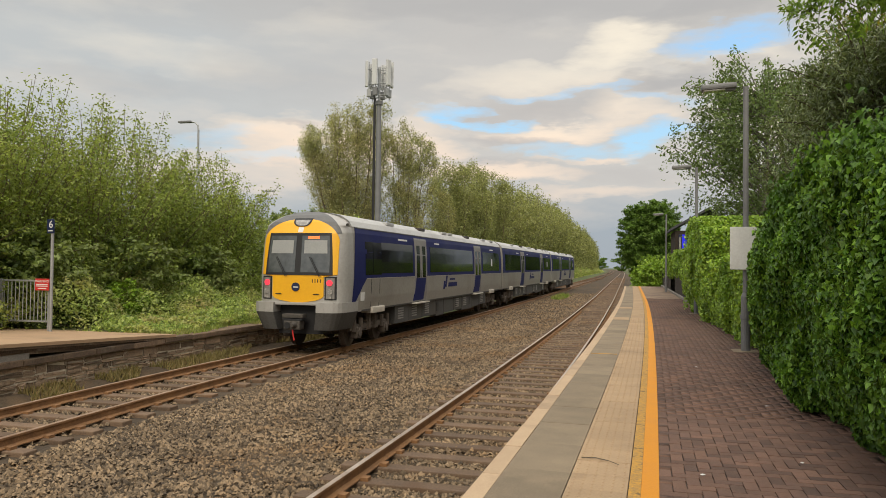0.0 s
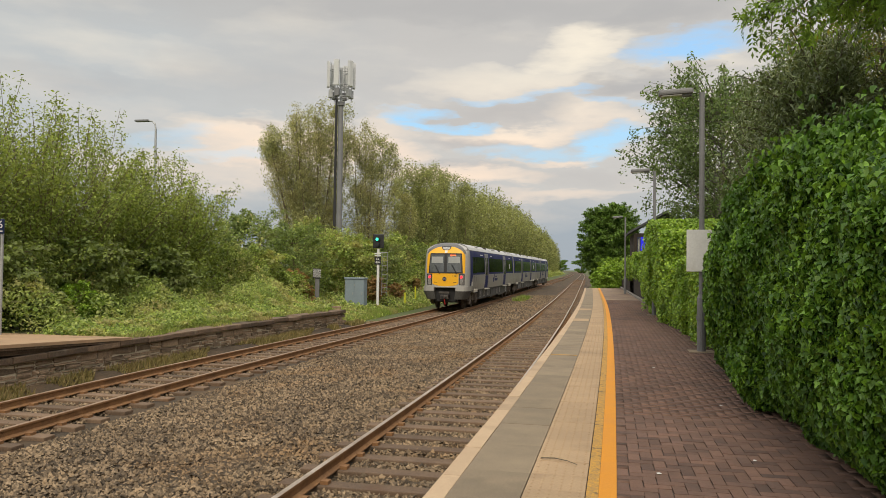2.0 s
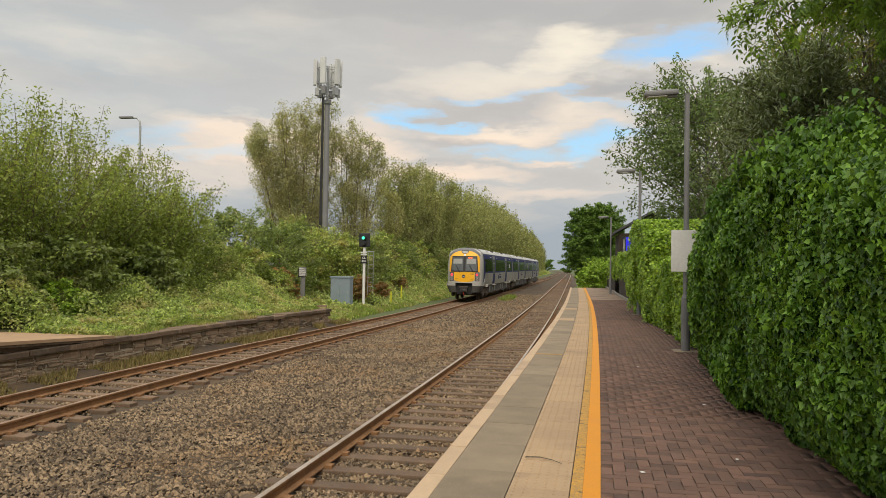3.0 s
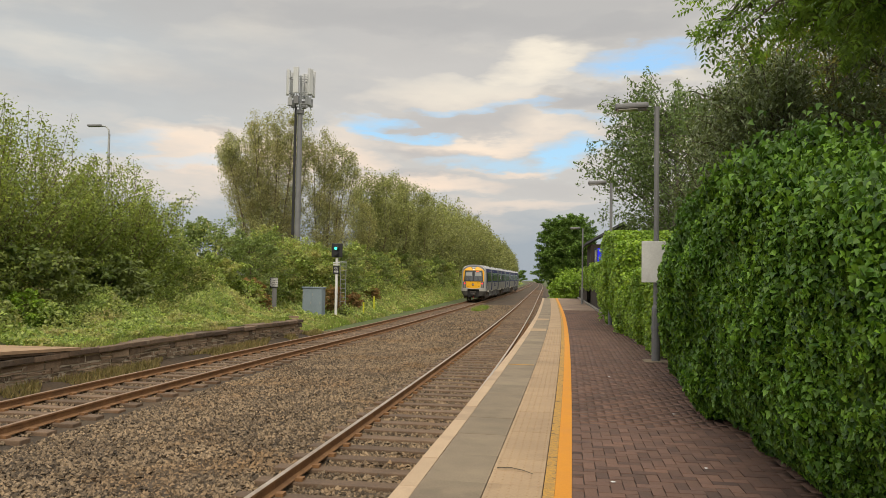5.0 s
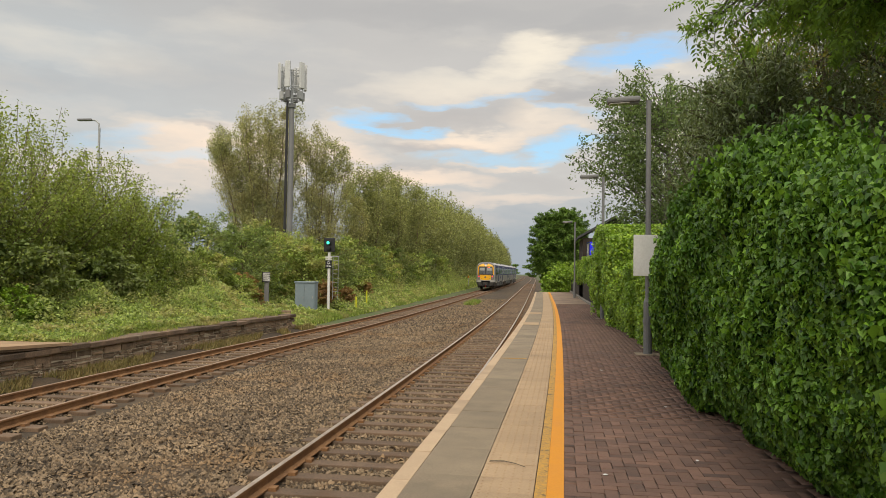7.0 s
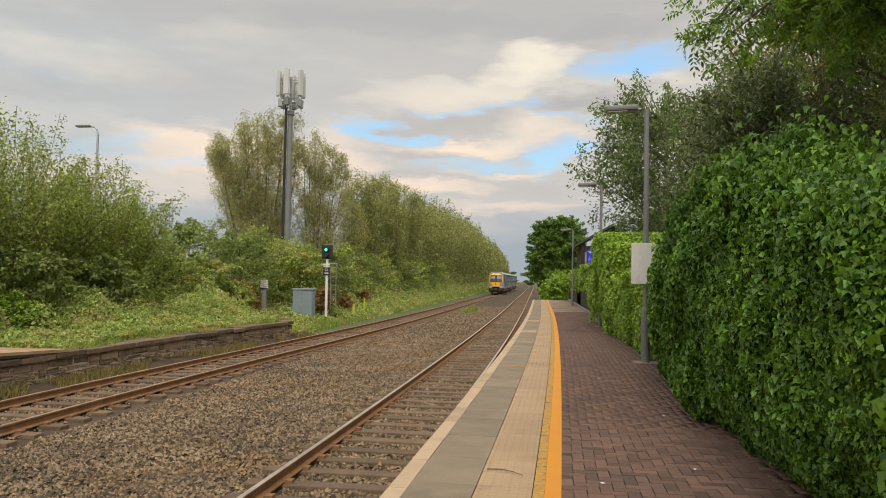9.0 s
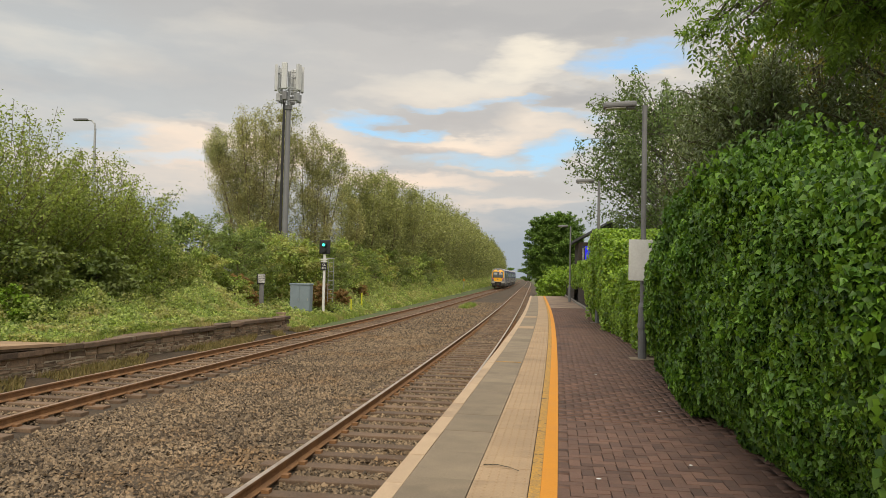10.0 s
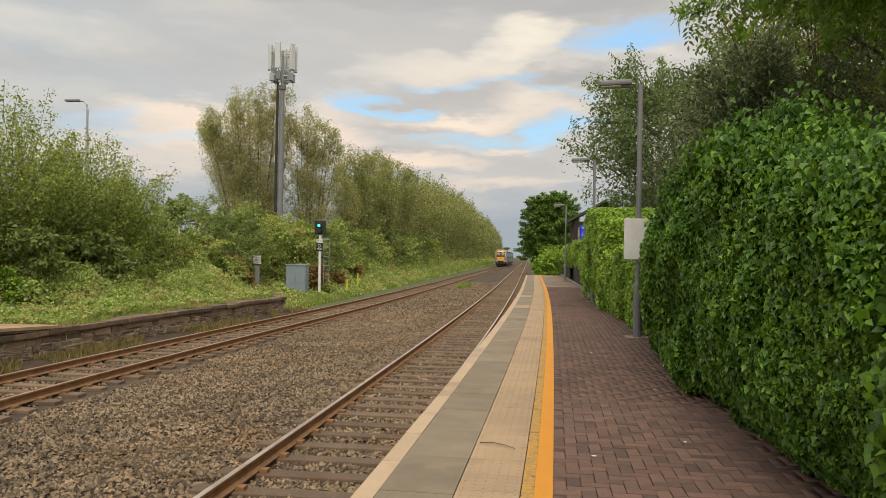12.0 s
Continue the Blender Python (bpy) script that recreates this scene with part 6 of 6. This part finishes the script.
for x, y, h in ((-11.95, 46.7, 1.1), (-12.35, 51.2, 1.35)):
    p = thing("marker_post", pose(x, y, -0.2), "thin bright yellow plastic marker post in the grass", "marker post", "yellow markers")
    part("stake", boxed(-0.05, 0.05, -0.03, 0.03, 0, h, bevel=0.012), YELLOW_POST, p)
    part("cap", boxed(-0.055, 0.055, -0.035, 0.035, h, h + 0.03, bevel=0.01), BLACK if y < 50 else YELLOW_POST, p)


marker = thing("orange_marker", pose(-12.2, 122.0, 0.0), "small orange marker board on a post in the undergrowth", "marker")
part("post", rods(((0, 0, 0), (0, 0, 2.0), 0.04), sides=8), GALV, marker)
part("board", boxed(-0.13, 0.13, -0.05, -0.03, 1.7, 2.1, bevel=0.01), YELLOW_LINE, marker)


def numbered_post():
    root = thing("car_stop_post", pose(-14.35, 15.75, 0.85), "grey post with a navy number six car-stop sign", "sign post")
    part("post", rods(((0, 0, -0.14), (0, 0, 2.75), 0.04), sides=10), GALV, root)
    plate = part("plate", boxed(-0.12, 0.10, -0.06, -0.045, 2.38, 2.74, bevel=0.004), NAVY, root, "navy number plate")
    lettering("6", 0.26, plate, pose(0, -0.064, 2.60, 90, 0, 0), WHITE_PAINT, "white figure six")
    part("small_text_bar", boxed(-0.08, 0.06, -0.064, -0.06, 2.43, 2.455), WHITE_PAINT, plate)
    notice = part("notice", boxed(-0.45, -0.02, -0.06, -0.045, 0.92, 1.22, bevel=0.004), RED, root, "red warning notice")
    lettering("WARNING", 0.085, notice, pose(-0.235, -0.064, 1.15, 90, 0, 0), WHITE_PAINT)
    for z in (1.07, 1.03):
        part("text_bar", boxed(-0.41, -0.06, -0.064, -0.06, z - 0.01, z + 0.012), WHITE_PAINT, notice)
    for z in (0.97,):
        part("text_bar", boxed(-0.36, -0.1, -0.064, -0.06, z - 0.012, z + 0.012), WHITE_PAINT, notice)


numbered_post()


def fence():
    root = thing("ramp_fence", pose(-14.45, 15.8, 0.85), "galvanised steel bar fence closing the platform ramp", "fence")
    for z in (0.12, 1.16):
        part("rail", boxed(-4.6, 0.0, -0.02, 0.02, z - 0.02, z + 0.025), GALV, root)
    for i in range(4):
        part("fence_post", boxed(-1.5 * i - 0.03, -1.5 * i + 0.03, -0.03, 0.03, -0.14, 1.2), GALV, root)
    for i in range(38):
        x = -0.11 - 0.118 * i
        part("bar", rods(((x, 0, 0.12), (x, 0, 1.16), 0.011), sides=6), GALV, root)


fence()


def road_lamp(at, h, label, reach, twin=False):
    root = thing("street_lamp", pose(*at), label, "street lamp")
    part("column", rods(((0, 0, 0), (0, 0, h - 0.5), 0.10, 0.06), sides=10), GALV, root)
    if twin:
        part("cross_arm", rods(((-reach, 0, h), (reach, 0, h), 0.05), ((0, 0, h - 0.6), (0, 0, h), 0.06), sides=8), GALV, root)
        for x in (-reach, -reach / 3, reach / 3, reach):
            part("floodlight", boxed(x - 0.2, x + 0.2, -0.15, 0.15, h, h + 0.22, bevel=0.03), GALV, root)
    else:
        pts = [(0, 0, h - 0.5), (-0.05, 0, h - 0.22), (-0.2, 0, h - 0.06), (-0.5, 0, h), (-reach, 0, h)]
        part("arm", rods(*[(a, b, 0.045) for a, b in zip(pts, pts[1:])], sides=8), GALV, root)
        part("lantern", boxed(-reach - 0.75, -reach + 0.1, -0.14, 0.14, h - 0.06, h + 0.06, bevel=0.04), POST_GREY, root)


road_lamp((-24.6, 38.0, 0), 10.8, "tall street lamp with a curved arm beyond the trees", 0.55)
road_lamp((-57.0, 108.0, 0), 14.2, "floodlight column in the distance", 0.9, True)
road_lamp((-58.5, 109.0, 0), 11.8, "floodlight column in the distance", 0.9, True)


def hut():
    root = thing("signal_hut", pose(2.62, 49.0, -0.1), "dark timber hut with slate roof and blue window", "building")
    part("wall", boxed(0, 4.0, 0, 5.0, 0.2, 5.0), TIMBER, root)
    bm = bmesh.new()
    a = [bm.verts.new(p) for p in ((-0.35, -0.35, 4.95), (2.0, -0.35, 6.3), (4.35, -0.35, 4.95), (4.35, -0.35, 5.1), (2.0, -0.35, 6.45), (-0.35, -0.35, 5.1))]
    b = [bm.verts.new(v.co + Vector((0, 5.7, 0))) for v in a]
    bm.faces.new(a), bm.faces.new(b[::-1])
    for i in range(6):
        bm.faces.new((a[i], b[i], b[(i + 1) % 6], a[(i + 1) % 6]))
    part("roof", bm, SLATE, root, "dark slate roof")
    w = part("window", boxed(0.22, 0.95, -0.05, 0.02, 3.6, 4.75, bevel=0.01), NAVY, root, "window with a blue blind")
    part("blue_blind", boxed(0.42, 0.72, -0.07, -0.05, 3.7, 4.75), BLUE_GLOW, w, "vivid blue lit panel")
    part("pale_edge", boxed(0.24, 0.36, -0.07, -0.05, 3.75, 4.6), LAMP_CLEAR, w)


BLUE_GLOW = glowing("blue_screen", (0.02, 0.02, 0.55), 0.7)
hut()


def platform_fence():
    root = thing("platform_fence", pose(0, 0, 0), "dark wooden fence under the hedge at the platform's back", "fence")
    for i in range(70):
        y = 34 + 0.5 * i
        part("board", boxed(2.62, 2.67, y, y + 0.47, TOP - 0.02, TOP + 1.3, bevel=0.006), TIMBER, root)
    for z in (0.4, 1.1):
        part("fence_rail", boxed(2.67, 2.73, 34, 69, TOP + z, TOP + z + 0.08), TIMBER, root)
    part("kerb", boxed(2.45, 2.60, 34, 70, TOP - 0.02, TOP + 0.1, bevel=0.01), CONCRETE, root)


platform_fence()

# scraps on the paving
rng = np.random.default_rng(5)
for x, y in ((0.53, 6.0), (1.35, 6.6), (1.5, 9.2), (1.0, 12.5)):
    bm = bmesh.new()
    bmesh.ops.create_icosphere(bm, subdivisions=1, radius=0.022)
    for v in bm.verts:
        v.co = Vector((v.co.x * rng.uniform(0.7, 1.6), v.co.y * rng.uniform(0.6, 1.2), abs(v.co.z) * 0.4))
    me = bpy.data.meshes.new("litter")
    bm.to_mesh(me), bm.free()
    me.materials.append(WHITE_PAINT)
    ob = new("litter", me)
    ob.matrix_basis = pose(x, y, TOP + 0.002, 0, 0, 40 * y)
    tagged(ob, "small crumpled white scrap on the brick paving", "litter", "litter scraps")
twig = thing("fallen_twig", pose(-0.40, 6.22, TOP + 0.014), "thin dark curved twig lying on the tactile slabs", "twig")
part("stem", rods(((0, 0, 0), (0.12, 0.0, 0.004), 0.005), ((0.12, 0, 0.004), (0.22, -0.06, 0.003), 0.004), ((0.22, -0.06, 0.003), (0.30, -0.15, 0.001), 0.003), sides=6), BARK, twig)


# ---- what moves ----
def along(t):
    """Where the train's rear end stands at t seconds."""
    return 19.45 + 11.85 * t + 0.09 * t * t


def motions():
    rows = []
    for i in range(25):
        t = 0.5 * i
        y = along(t)
        a, b = FAR_LINE + far_bend(y + 3) + 0.12 * max(0.0, 1 - (y - 19) / 22), FAR_LINE + far_bend(y + 70)
        rows.append((t, pose(a - (b - a) * 3 / 67, y, grade(y + 3), math.degrees(math.atan((grade(y + 70) - grade(y + 3)) / 67)), 0, math.degrees(math.atan((a - b) / 67)))))
    walk(train, rows)
    for w in wheelsets:
        walk(w, [(i / FPS, pose(0, w["axle_y"], 0.45, -math.degrees((along(i / FPS) - along(0)) / 0.45), 0, 0)) for i in range(12 * FPS + 1)])


motions()
